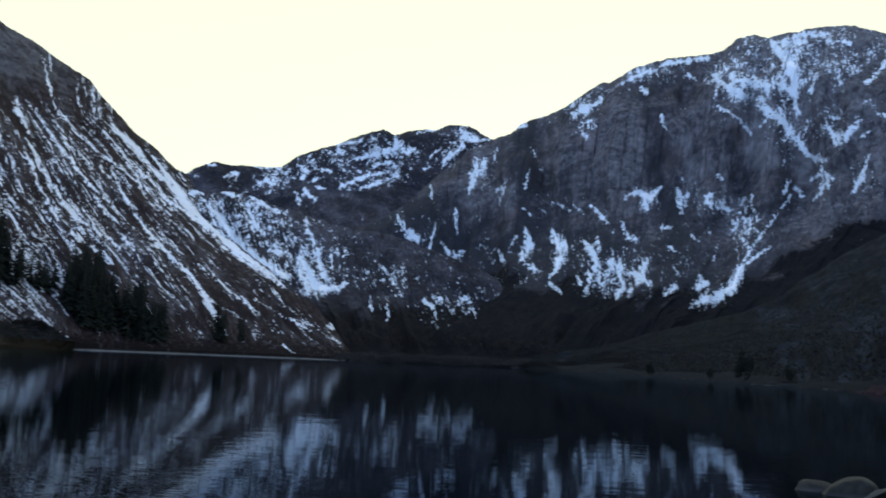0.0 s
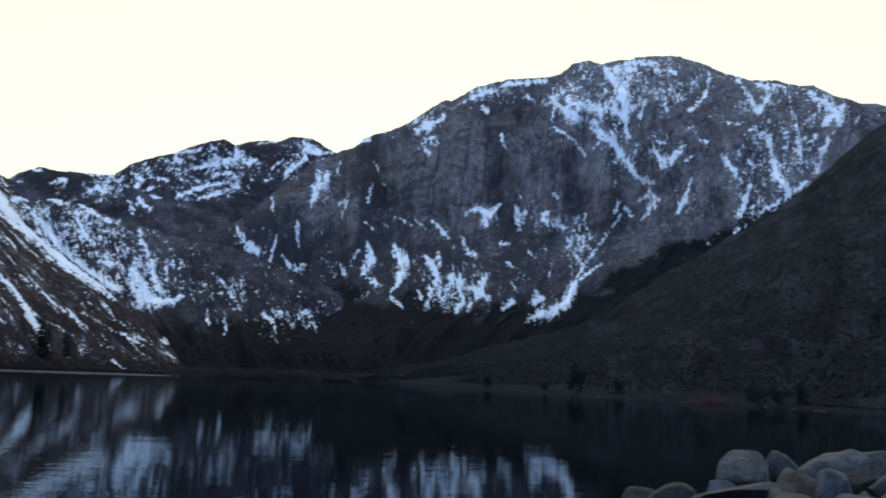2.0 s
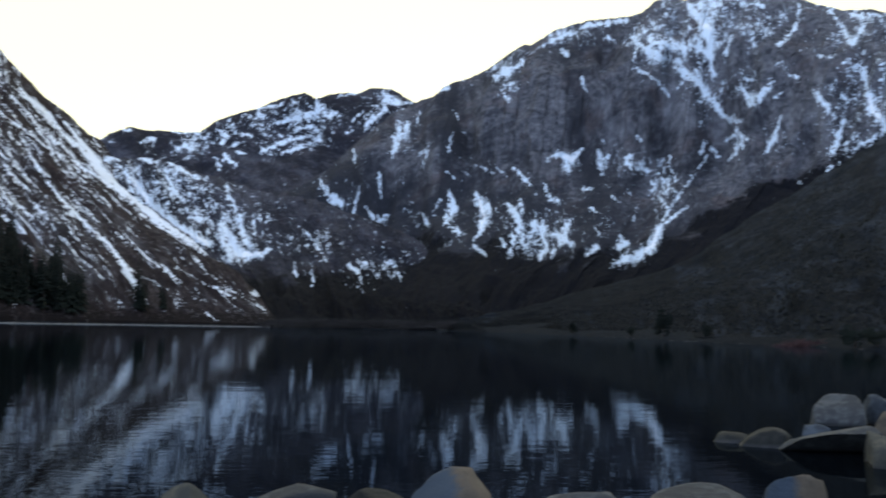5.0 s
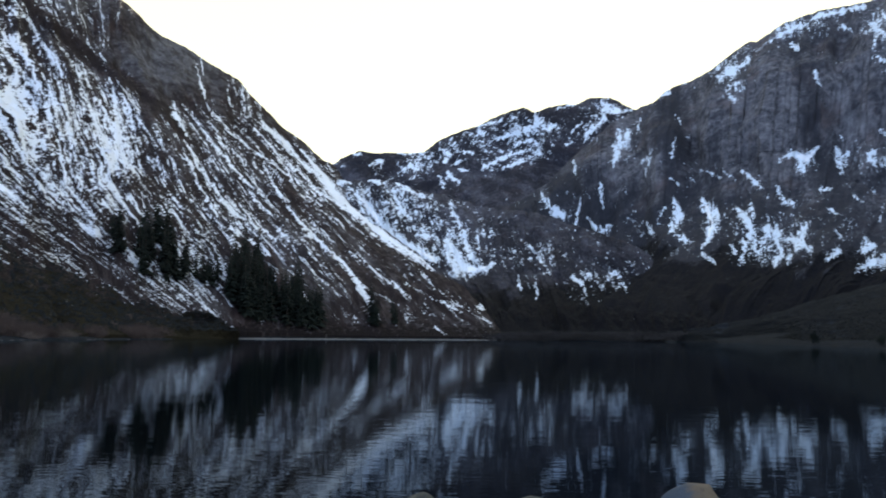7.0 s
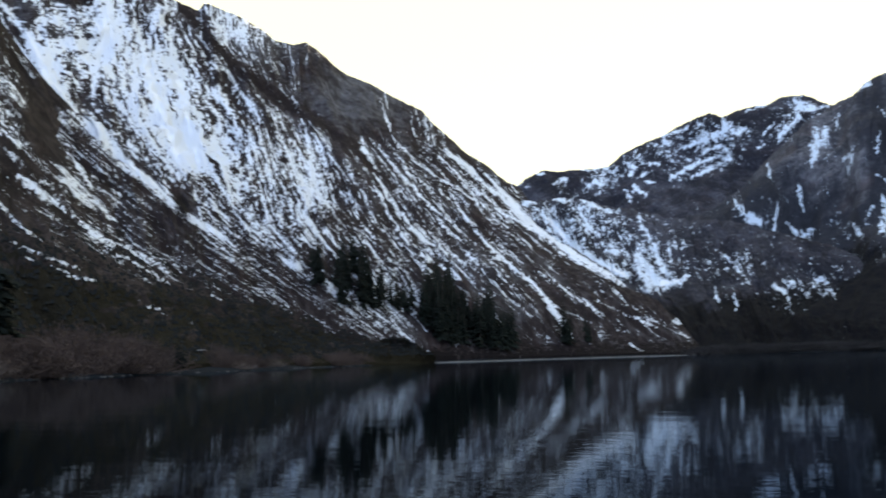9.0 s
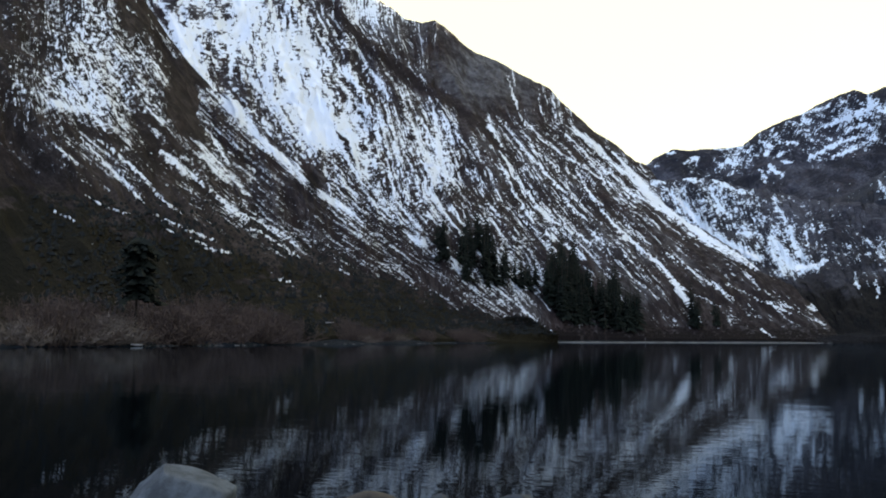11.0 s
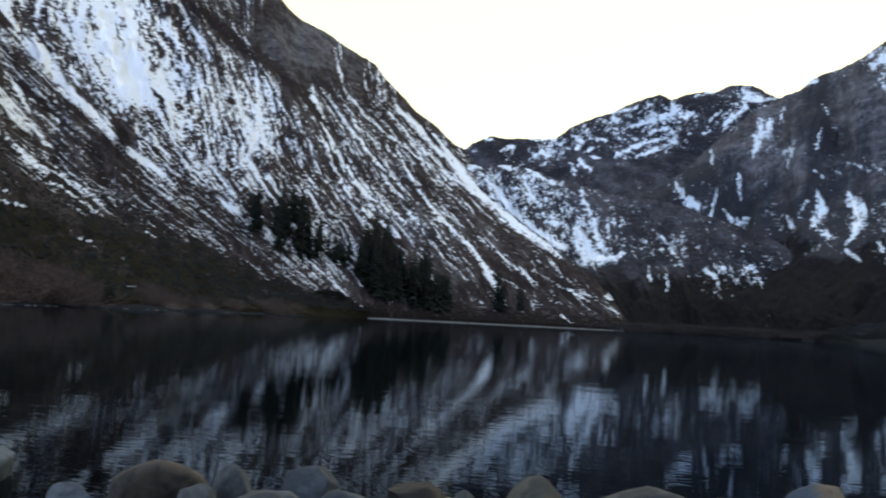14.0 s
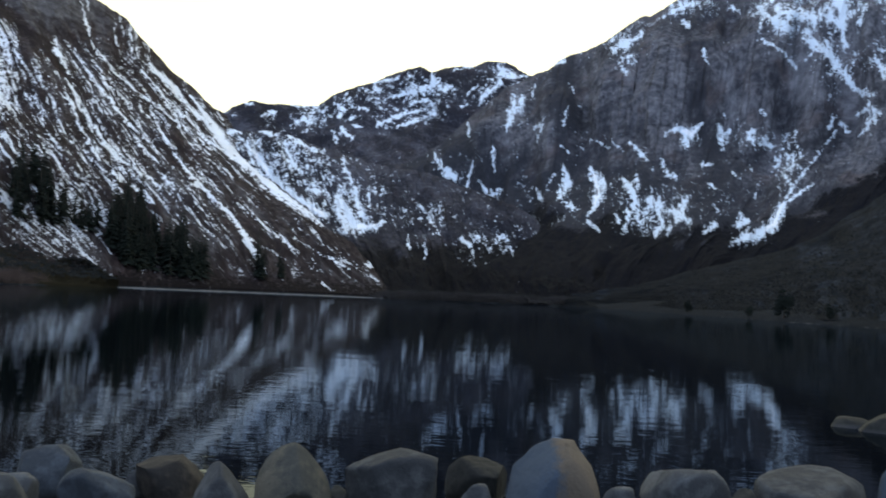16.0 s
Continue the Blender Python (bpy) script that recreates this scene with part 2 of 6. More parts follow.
def mountain(name, crest, reach, foot, profile, cols, rows, material, cover, ribs, seed, lists, jag=0.12, label=""):
    """crest: bearing and elevation from the shore; reach: bearing and distance of the crest; foot: share along the crest, bearing,
    distance, height; profile: share of the way up, share of the height; ribs: spacing, depth, roughness in metres; cover: gives
    snow, brush and tone."""
    s = np.linspace(0, 1, cols)
    cb = [c[0] for c in crest]
    bearing = cb[0] + s * (cb[-1] - cb[0])
    lift = np.interp(bearing, cb, [c[1] for c in crest])
    lift = lift + jag * (2 * fbm(bearing * 1.3, bearing * 0 + 0.5, 5, seed + 50, 0.65) - 1)
    far = np.interp(bearing, [c[0] for c in reach], [c[1] for c in reach])
    px, py = place(bearing, far)
    pz = EYE + far * np.tan(np.radians(lift))
    qb, qr, qz = (np.interp(s, [f[0] for f in foot], [f[k] for f in foot]) for k in (1, 2, 3))
    qx, qy = place(qb, qr)
    # rows spaced evenly as the eye sees them
    vs = np.linspace(0, 1, 400)
    mid = cols // 2
    zz = qz[mid] + (pz[mid] - qz[mid]) * np.interp(vs, [a[0] for a in profile], [a[1] for a in profile])
    seen = np.degrees(np.arctan2(zz - EYE, np.hypot(qx[mid] + (px[mid] - qx[mid]) * vs, qy[mid] + (py[mid] - qy[mid]) * vs)))
    seen = np.maximum.accumulate(seen) + vs * 2
    v = np.interp(np.linspace(seen[0], seen[-1], rows), seen, vs)
    soft = np.interp(v, [a[0] for a in profile], [a[1] for a in profile])
    k = np.ones(9) / 9
    soft = np.convolve(np.pad(soft, 4, mode="edge"), k, mode="valid")
    soft = (soft - soft[0]) / (soft[-1] - soft[0])
    V, S = v[:, None], s[None]
    x, y = qx + (px - qx) * V, qy + (py - qy) * V
    z = qz + (pz - qz) * soft[:, None]
    length = np.hypot(np.diff(px), np.diff(py)).sum()
    base = np.stack([x, y, z], 2)
    climb = np.concatenate([[0.0], np.cumsum(np.linalg.norm(np.diff(base, axis=0), axis=2).mean(axis=1))])
    run = climb[-1]
    U, W = S * length + 0 * V, climb[:, None] + 0 * S
    nrm = np.cross(np.gradient(base, axis=1), np.gradient(base, axis=0))
    nrm /= np.linalg.norm(nrm, axis=2, keepdims=True) + 1e-9
    space, depth, rough = ribs[:3]
    warp = 0.7 * space * (fbm(U / (2 * space), W / (2 * space), 3, seed) - 0.5)
    folds = 1 - (2 * value_noise((U + warp) / space, W / (space * 3), seed + 3) - 1) ** 2
    rel = depth * (folds - 0.6)
    rel += depth * 0.45 * (fbm((U + warp) / (space * 0.4), W / (space * 1.0), 3, seed + 5, 0.5) - 0.5)
    rel += depth * 0.7 * (fbm(U / (space * 2.2), W / (space * 2.2), 4, seed + 7) - 0.5)
    if len(ribs) > 3:
        rel += ribs[4] * (0.4 - (2 * value_noise((U + warp * 0.8) / ribs[3], W / (ribs[3] * 3.5), seed + 15) - 1) ** 2) * bump(V, 0.74, 0.17)
    rel += rough * (ridged(U / (rough * 7), W / (rough * 9), 4, seed + 11, 0.5) - 0.6)
    window = step(0, 0.08, V) * (0.12 + 0.88 * (1 - step(0.9, 1.0, V)))
    points = base + nrm * (rel * window)[:, :, None]
    points[0, :, 2] = -6.0
    b = np.degrees(np.arctan2(points[:, :, 0], points[:, :, 1]))
    e = np.degrees(np.arctan2(points[:, :, 2] - EYE, np.hypot(points[:, :, 0], points[:, :, 1])))
    snow, brush, tone, fall = cover(b, e, U, W, S + 0 * V, V + 0 * S, rel / depth, seed)
    points = points + nrm * (np.clip(snow, 0, 1) * rough * 0.12 * window)[:, :, None]
    # the far side falls away behind the crest
    back = np.linspace(0, 1, 14)[1:]
    bx = px + (px / far) * 900 * back[:, None]
    by = py + (py / far) * 900 * back[:, None]
    bz = pz - (pz + 60) * back[:, None] ** 0.9
    bz += 60 * np.sin(back[:, None] * np.pi) * (fbm(bx / 200, by / 200, 3, seed + 31) - 0.5)
    points = np.concatenate([points, np.stack([bx, by, bz], 2)], 0)
    pad = lambda a: np.concatenate([a, np.repeat(a[-1:], len(back), 0)], 0)
    W2 = np.concatenate([W, run + back[:, None] * 900 + 0 * S], 0)
    front = points[:rows]
    ob = grid_mesh(name, points, np.stack([pad(U), W2], 2) / 100, {"snow": pad(snow), "brush": pad(brush), "tone": pad(tone)}, material, drift=np.stack([pad(fall), pad(e)], 2))
    wb = b + 0.15 * (fbm(U / 30, W / 40, 5, seed + 72, 0.65) - 0.5)
    we = e + 0.15 * (fbm(U / 30 + 40, W / 40, 5, seed + 73, 0.65) - 0.5)
    fray = 1.5 * (fbm(U / (rough * 1.4), W / (rough * 3.0), 4, seed + 74, 0.7) - 0.5)
    for line in lists:
        if max(q[2] for q in line) < 0.22:
            continue
        snow_chute(ob, strokes(wb, we, [line]) + fray, front + nrm * 0.5, np.stack([U, W], 2) / 100)
    tagged(ob, label, "mountain")
    return {"bearing": b, "elevation": e, "points": front, "object": ob}


def pieces(cell):
    """Splits a mask into its connected pieces: lists of rows and columns."""
    todo = set(zip(*[k.tolist() for k in np.nonzero(cell)]))
    while todo:
        edge = [todo.pop()]
        found = []
        while edge:
            r, c = edge.pop()
            found.append((r, c))
            for q in ((r + 1, c), (r - 1, c), (r, c + 1), (r, c - 1)):
                if q in todo:
                    todo.remove(q)
                    edge.append(q)
        if len(found) > 60:
            yield np.array(found)


def snow_chute(parent, inside, points, uv):
    """Drifts of deeper snow, each lying on the slope as a sheet of its own."""
    cell = np.minimum.reduce([inside[:-1, :-1], inside[1:, :-1], inside[:-1, 1:], inside[1:, 1:]]) > 0.66
    for found in pieces(cell):
        snow_sheet(parent, found[:, 0], found[:, 1], inside, points, uv)


def snow_sheet(parent, r, c, inside, points, uv):
    cols = inside.shape[1]
    i = r * cols + c
    quads = np.stack([i, i + 1, i + cols + 1, i + cols], 1)
    used, flat = np.unique(quads.reshape(-1), return_inverse=True)
    mesh = bpy.data.meshes.new("snow_chute")
    mesh.from_pydata(points.reshape(-1, 3)[used].tolist(), [], flat.reshape(-1, 4).tolist())
    layer = mesh.uv_layers.new(name="slope")
    layer.data.foreach_set("uv", uv.reshape(-1, 2)[used][flat.reshape(-1)].reshape(-1).astype(np.float32))
    mesh.polygons.foreach_set("use_smooth", np.ones(len(mesh.polygons), dtype=bool))
    mesh.materials.append(SNOW)
    ob = new("snow_chute", mesh)
    ob.parent = parent
    ob["label"] = "drift of old snow"


# snow lies in chutes, fans and hollows: bearing and elevation from the shore, half width, in degrees
SNOW_SPUR_A = [
    [(-50.86, 13.11, 0.3), (-49.7, 12.86, 0.24), (-48.15, 12.71, 0.07)],
    [(-50.89, 13.93, 0.1), (-49.13, 13.77, 0.07), (-47.02, 13.29, 0.06)],
    [(-48.05, 20.47, 0.06), (-47.17, 19.57, 0.07), (-46.6, 19.16, 0.04)],
    [(-47.05, 18.75, 0.06), (-46.45, 18.25, 0.04)],
    [(-42.82, 14.27, 0.07), (-42.32, 12.81, 0.24), (-41.85, 11.61, 0.19), (-41.06, 10.29, 0.06)],
    [(-49.36, 11.26, 0.04), (-48.09, 9.97, 0.1), (-46.92, 8.94, 0.1), (-45.81, 7.81, 0.06)],
    [(-48.92, 11.5, 0.04), (-47.81, 10.81, 0.07), (-46.33, 9.66, 0.1), (-44.83, 8.1, 0.1), (-43.64, 7.21, 0.06)],
    [(-44.88, 10.75, 0.22), (-43.55, 9.76, 0.22), (-41.88, 8.62, 0.06)],
]
SNOW_SPUR_B = [
    [(-41.53, 8.36, 0.07), (-41.01, 7.81, 0.27), (-40.26, 7.19, 0.24), (-39.77, 6.86, 0.06)],
    [(-39.93, 6.66, 0.04), (-38.76, 6.13, 0.07), (-37.37, 5.26, 0.07), (-36.64, 4.85, 0.04)],
    [(-39.53, 10.03, 0.1), (-38.87, 9.27, 0.11), (-38.31, 8.74, 0.04)],
    [(-37.38, 9.56, 0.06), (-35.71, 7.95, 0.07), (-34.09, 6.59, 0.06)],
    [(-33.69, 6.46, 0.11), (-32.27, 5.49, 0.19), (-31.46, 4.39, 0.1), (-30.14, 3.48, 0.06), (-29.43, 3.22, 0.04)],
    [(-38.35, 3.85, 0.04), (-37.17, 3.24, 0.06), (-36.81, 2.97, 0.04)],
    [(-43.11, 5.84, 0.06), (-41.91, 5.19, 0.11), (-40.79, 5.06, 0.06)],
    [(-50.79, 10.7, 0.06), (-49.97, 10.19, 0.11), (-49.26, 9.66, 0.06)],
]
SNOW_SPUR_C = [
    [(-27.31, 2.67, 0.04), (-25.95, 2.16, 0.07), (-24.66, 1.58, 0.04)],
    [(-45.21, 7.12, 0.04), (-43.18, 6.24, 0.07), (-41.6, 5.69, 0.06)],
    [(-48.98, 7.97, 0.06), (-47.79, 7.44, 0.06), (-46.58, 7.09, 0.04)],
    [(-34.37, 4.15, 0.04), (-33.53, 3.87, 0.04)],
    [(-30.63, 5.3, 0.06), (-29.61, 4.83, 0.06)],
    [(-41.01, 10.98, 0.07), (-40.19, 10.51, 0.06), (-38.37, 9.15, 0.04)],
    [(-50.68, 7.04, 0.06), (-50.05, 6.74, 0.07), (-49.52, 6.57, 0.04)],
    [(-44.59, 6.32, 0.04), (-43.81, 6.1, 0.06)],
    [(-40.49, 7.52, 0.06), (-39.02, 6.87, 0.1), (-37.7, 5.93, 0.07)],
]
SNOW_SPUR = SNOW_SPUR_A + SNOW_SPUR_B + SNOW_SPUR_C
SNOW_SLOPE_A = [
    [(-46.57, 20.63, 0.11), (-45.45, 19.37, 0.3), (-44.48, 18.36, 0.4), (-43.49, 16.22, 0.47), (-41.69, 14.23, 0.27), (-40.04, 12.56, 0.3), (-38.38, 11.22, 0.3), (-37.05, 10.07, 0.4), (-35.87, 8.83, 0.27), (-34.29, 8.02, 0.34), (-32.73, 6.79, 0.05)],
    [(-46.28, 18.89, 0.05), (-45.1, 17.53, 0.27), (-43.77, 16.21, 0.11)],
    [(-44.2, 20.87, 0.05), (-43.69, 19.05, 0.11), (-43.47, 17.18, 0.3)],
    [(-42.35, 20.41, 0.05), (-42.71, 18.18, 0.11), (-43.07, 16.57, 0.27)],
    [(-40.11, 21.19, 0.47), (-40.42, 19.28, 0.64), (-40.84, 17.67, 0.4), (-41.05, 15.66, 0.24)],
    [(-38.69, 19.86, 0.07), (-38.34, 18.44, 0.3), (-38, 16.84, 0.47), (-37.39, 14.89, 0.67), (-36.54, 12.85, 0.81), (-36.04, 11.59, 0.34)],
]
SNOW_SLOPE_B = [
    [(-36.78, 19.47, 0.09), (-36.54, 17.87, 0.4), (-36.03, 15.92, 0.61), (-35.56, 13.78, 0.61), (-35.02, 11.94, 0.4)],
    [(-37.47, 20.24, 0.07), (-37.06, 18.82, 0.07)],
    [(-39.34, 17.1, 0.05), (-38.9, 15.98, 0.05)],
    [(-35.48, 17.58, 0.11), (-34.32, 15.96, 0.09), (-33.36, 15.15, 0.05)],
    [(-33.61, 18.11, 0.05), (-32.86, 16.48, 0.07), (-31.83, 15.26, 0.3), (-31.42, 14.49, 0.05)],
    [(-32.6, 14.05, 0.07), (-32.1, 12.3, 0.09), (-31.43, 10.53, 0.07), (-30.97, 8.48, 0.09)],
    [(-30.85, 15.33, 0.05), (-30.11, 13.31, 0.09), (-29.23, 11.41, 0.24), (-28.49, 10.06, 0.3)],
]
SNOW_SLOPE_C = [
    [(-29.44, 16, 0.05), (-28.77, 14.32, 0.07), (-28.38, 12.62, 0.24), (-28.34, 10.58, 0.27), (-28.79, 8.94, 0.27), (-27.77, 7.41, 0.11), (-26.69, 6.15, 0.07)],
    [(-28.08, 13.64, 0.09), (-27.41, 11.93, 0.09)],
    [(-25.27, 13.59, 0.04), (-25.08, 12.84, 0.3), (-24.61, 12.08, 0.24), (-24.07, 11.38, 0.04)],
    [(-30.27, 6.32, 0.11), (-29.18, 5.79, 0.37)],
    [(-27.68, 5.01, 0.11), (-26.87, 4.1, 0.34)],
    [(-39.65, 13.56, 0.07), (-38.89, 12.7, 0.07), (-38.65, 12.21, 0.05)],
    [(-35.36, 10.59, 0.07), (-35.03, 9.41, 0.05), (-34.86, 8.5, 0.05)],
    [(-34.33, 13.29, 0.11), (-33.49, 11.28, 0.27), (-32.99, 9.24, 0.11)],
    [(-23.19, 12.58, 0.05), (-21.84, 11.11, 0.05), (-20.49, 9.86, 0.04)],
]
SNOW_SLOPE_D = [
    [(-32.48, 8.39, 0.11), (-31.97, 7.94, 0.11)],
    [(-24.62, 11.53, 0.05), (-23.61, 10.14, 0.09), (-22.74, 8.74, 0.07), (-21.81, 7.54, 0.05)],
    [(-26.11, 10.54, 0.05), (-25.55, 8.98, 0.05)],
    [(-24.76, 10.53, 0.05), (-24.04, 9.99, 0.09), (-23.26, 9.45, 0.07)],
    [(-24.09, 15.99, 0.04), (-23.71, 14.81, 0.09), (-23.17, 13.45, 0.05), (-22.37, 12.61, 0.04)],
    [(-23.72, 16.21, 0.04), (-23.57, 15.3, 0.05)],
    [(-23.08, 13.18, 0.05), (-21.43, 11.65, 0.05), (-19.3, 10.22, 0.07), (-17.74, 9.29, 0.05), (-16.38, 8.2, 0.05)],
    [(-24.65, 13.48, 0.04), (-23.25, 11.74, 0.07), (-22.18, 10.54, 0.09), (-21.17, 9.37, 0.05)],
    [(-21.99, 10.37, 0.05), (-20.91, 9.14, 0.09), (-19.6, 8.23, 0.05)],
]
SNOW_SLOPE_E = [
    [(-22.77, 9, 0.05), (-22.16, 7.88, 0.11), (-21.02, 6.87, 0.11)],
    [(-23.91, 9.13, 0.05), (-23.24, 8.25, 0.07), (-22.48, 7.05, 0.07)],
    [(-19.93, 10.28, 0.05), (-18.84, 8.44, 0.09), (-17.54, 6.78, 0.11), (-15.83, 5.26, 0.11), (-14.43, 3.69, 0.09), (-13.34, 2.08, 0.24), (-12.69, 1.05, 0.09)],
    [(-18.3, 7.6, 0.05), (-16.84, 5.91, 0.07), (-15.15, 4.64, 0.09), (-13.74, 3.06, 0.05), (-11.43, 1.85, 0.04)],
    [(-16.99, 7.06, 0.05), (-16.35, 6.21, 0.05)],
    [(-14.53, 5.08, 0.04), (-12.46, 3.54, 0.04), (-10.87, 2.41, 0.04)],
    [(-11.19, 3.27, 0.04), (-9.47, 2.35, 0.04), (-8.09, 1.74, 0.05)],
    [(-12.9, 4.18, 0.04), (-11.15, 2.67, 0.04)],
]
SNOW_SLOPE_F = [
    [(-20.1, 12.71, 0.07), (-18.79, 11.7, 0.3), (-17.85, 10.69, 0.11), (-17.05, 9.92, 0.11)],
    [(-17.7, 11.27, 0.07), (-16.58, 9.97, 0.3), (-15.93, 9.13, 0.54), (-14.98, 8.12, 0.37), (-13.06, 6.52, 0.3), (-11.33, 5.29, 0.27), (-9.52, 4.31, 0.24), (-7.81, 3.79, 0.07)],
    [(-20.56, 12.33, 0.04), (-18.37, 10.38, 0.07), (-16.48, 8.72, 0.07), (-14.37, 7.36, 0.09), (-12.04, 5.99, 0.07), (-9.95, 4.69, 0.07)],
    [(-19.56, 11.49, 0.05), (-18.77, 10.34, 0.07), (-18.14, 9.58, 0.04)],
    [(-20.62, 5.74, 0.07), (-19.85, 5.19, 0.3), (-19.38, 4.8, 0.09)],
    [(-19.09, 3.78, 0.07), (-18.99, 3.3, 0.09)],
    [(-23.78, 2.82, 0.07), (-22.95, 1.61, 0.09), (-22.16, 0.96, 0.05)],
]
SNOW_SLOPE_G = [
    [(-22.41, 0.7, 0.04), (-21.39, 0.5, 0.05)],
    [(-21.74, 6.48, 0.09), (-21.26, 6.04, 0.27)],
    [(-8.39, 2.24, 0.04), (-6.99, 1.46, 0.05), (-6.15, 0.95, 0.05)],
    [(-9.36, 0.67, 0.04), (-8.6, 0.17, 0.05)],
    [(-6.58, 1.88, 0.27), (-6.06, 1.77, 0.09)],
    [(-8.78, 2.12, 0.04), (-7.74, 1.59, 0.05)],
    [(-17.64, 3.22, 0.05), (-16.92, 1.96, 0.07), (-16.71, 1.31, 0.05)],
    [(-25.31, 5.52, 0.09), (-24.63, 4.89, 0.27)],
    [(-24.6, 3.95, 0.3), (-23.4, 4.05, 0.11)],
    [(-24.68, 3.23, 0.07), (-23.78, 2.82, 0.05)],
    [(-22.32, 4.51, 0.07), (-21.95, 3.58, 0.05)],
    [(-21.68, 7.45, 0.07), (-21.34, 7, 0.05)],
    [(-25.27, 8.18, 0.05), (-24.57, 7.41, 0.07)],
    [(-20.55, 8.53, 0.05), (-19.85, 7.46, 0.07)],
]
SNOW_SLOPE_H = [
    [(-20.39, 6.6, 0.05), (-18.93, 5.75, 0.05)],
    [(-19.18, 8.83, 0.05), (-18.18, 8.04, 0.05)],
    [(-16.07, 3.32, 0.05), (-15.05, 2.46, 0.05)],
]
SNOW_SLOPE = SNOW_SLOPE_A + SNOW_SLOPE_B + SNOW_SLOPE_C + SNOW_SLOPE_D + SNOW_SLOPE_E + SNOW_SLOPE_F + SNOW_SLOPE_G + SNOW_SLOPE_H
SNOW_FAR_A = [
    [(-9.09, 11.47, 0.13), (-8.66, 11.16, 0.27), (-8.8, 10.68, 0.2)],
    [(-8.12, 11.34, 0.1), (-7.08, 11.2, 0.13)],
    [(-11.57, 10, 0.13), (-10.99, 10.38, 0.2), (-10.51, 10.22, 0.07)],
    [(-8.58, 9.88, 0.2), (-8.01, 9.51, 0.13)],
    [(-11.72, 11.13, 0.03), (-10.03, 11.2, 0.07)],
    [(-6.01, 11.89, 0.1), (-4.92, 12.29, 0.17), (-3.55, 12.65, 0.24), (-2.8, 13.09, 0.13)],
    [(-3.25, 13.61, 0.1), (-3.21, 12.87, 0.17)],
    [(-2.49, 12.56, 0.13), (-1.98, 12.93, 0.1)],
    [(-6.55, 10.29, 0.1), (-5.6, 10.75, 0.13), (-4.79, 11.07, 0.13), (-3.69, 11.41, 0.1)],
    [(-1.92, 13.82, 0.07), (-0.63, 14.15, 0.13)],
    [(0.77, 14.27, 0.07), (1.03, 13.81, 0.3), (1.68, 13.56, 0.2), (2.38, 13.59, 0.07)],
]
SNOW_FAR_B = [
    [(-0.43, 11.98, 0.1), (0.31, 12.63, 0.24), (0.92, 13.19, 0.2)],
    [(-1.08, 12.36, 0.1), (-0.41, 13, 0.1)],
    [(-13.41, 10.45, 0.07), (-12.69, 10.65, 0.1)],
    [(-14.51, 11.02, 0.07), (-14.04, 11, 0.1)],
    [(-8.11, 10.59, 0.1), (-7.61, 10.76, 0.07)],
    [(-10.94, 9.54, 0.1), (-10.69, 9.86, 0.07)],
    [(-4.55, 11.77, 0.1), (-3.51, 11.97, 0.1)],
    [(-6.97, 12.77, 0.07), (-5.32, 13.15, 0.07)],
    [(-9.09, 9.84, 0.1), (-8.88, 9.11, 0.1)],
    [(-5.17, 10.37, 0.1), (-3.8, 10.79, 0.1)],
    [(-9.84, 10.87, 0.07), (-9.61, 11.09, 0.1)],
    [(-1.47, 11.66, 0.07), (-0.88, 11.82, 0.07)],
    [(1.57, 12.88, 0.1), (2.05, 13.1, 0.07)],
    [(-7.92, 10.26, 0.13), (-7.4, 10.1, 0.1)],
]
SNOW_FAR = SNOW_FAR_A + SNOW_FAR_B
SNOW_KNOLL_A = [
    [(-15.22, 9.22, 0.3), (-14.37, 9.8, 0.2), (-12.64, 9.32, 0.13)],
    [(-14.27, 8.68, 0.24), (-13.43, 7.79, 0.3), (-12.74, 6.88, 0.3), (-11.74, 5.98, 0.34), (-10.59, 5.24, 0.3), (-9.28, 4.67, 0.24)],
    [(-12.03, 9.54, 0.1), (-10.87, 8.83, 0.13), (-10.06, 8.57, 0.1)],
    [(-8.73, 5.86, 0.27), (-8.02, 4.91, 0.37), (-7.48, 4.11, 0.44), (-6.51, 4.17, 0.27), (-5.72, 4.54, 0.13)],
    [(-8.62, 5.2, 0.3), (-8.11, 3.91, 0.3)],
    [(-7.64, 6.26, 0.17), (-7.4, 5.28, 0.24), (-6.87, 4.65, 0.24)],
]
SNOW_KNOLL_B = [
    [(-8.42, 8.21, 0.1), (-8.14, 7.4, 0.13), (-7.83, 6.75, 0.1)],
    [(-6.81, 6.15, 0.1), (-6.69, 5.32, 0.1)],
    [(-3.63, 5.5, 0.1), (-3.1, 5.02, 0.13), (-2.73, 4.36, 0.13), (-2.37, 4.04, 0.1)],
    [(-1, 3.6, 0.1), (-0.48, 3.29, 0.13)],
    [(-4.35, 3.78, 0.07), (-4.14, 2.95, 0.07)],
    [(-3.18, 3.5, 0.07), (-3.17, 2.32, 0.07)],
    [(1.03, 3.52, 0.1), (1.51, 4.05, 0.1)],
    [(1.89, 3.39, 0.07), (2.26, 2.72, 0.07)],
    [(-13.2, 6.84, 0.13), (-13.89, 7.75, 0.13)],
    [(-10.51, 6.23, 0.17), (-9.71, 6.12, 0.13)],
]
SNOW_KNOLL = SNOW_KNOLL_A + SNOW_KNOLL_B
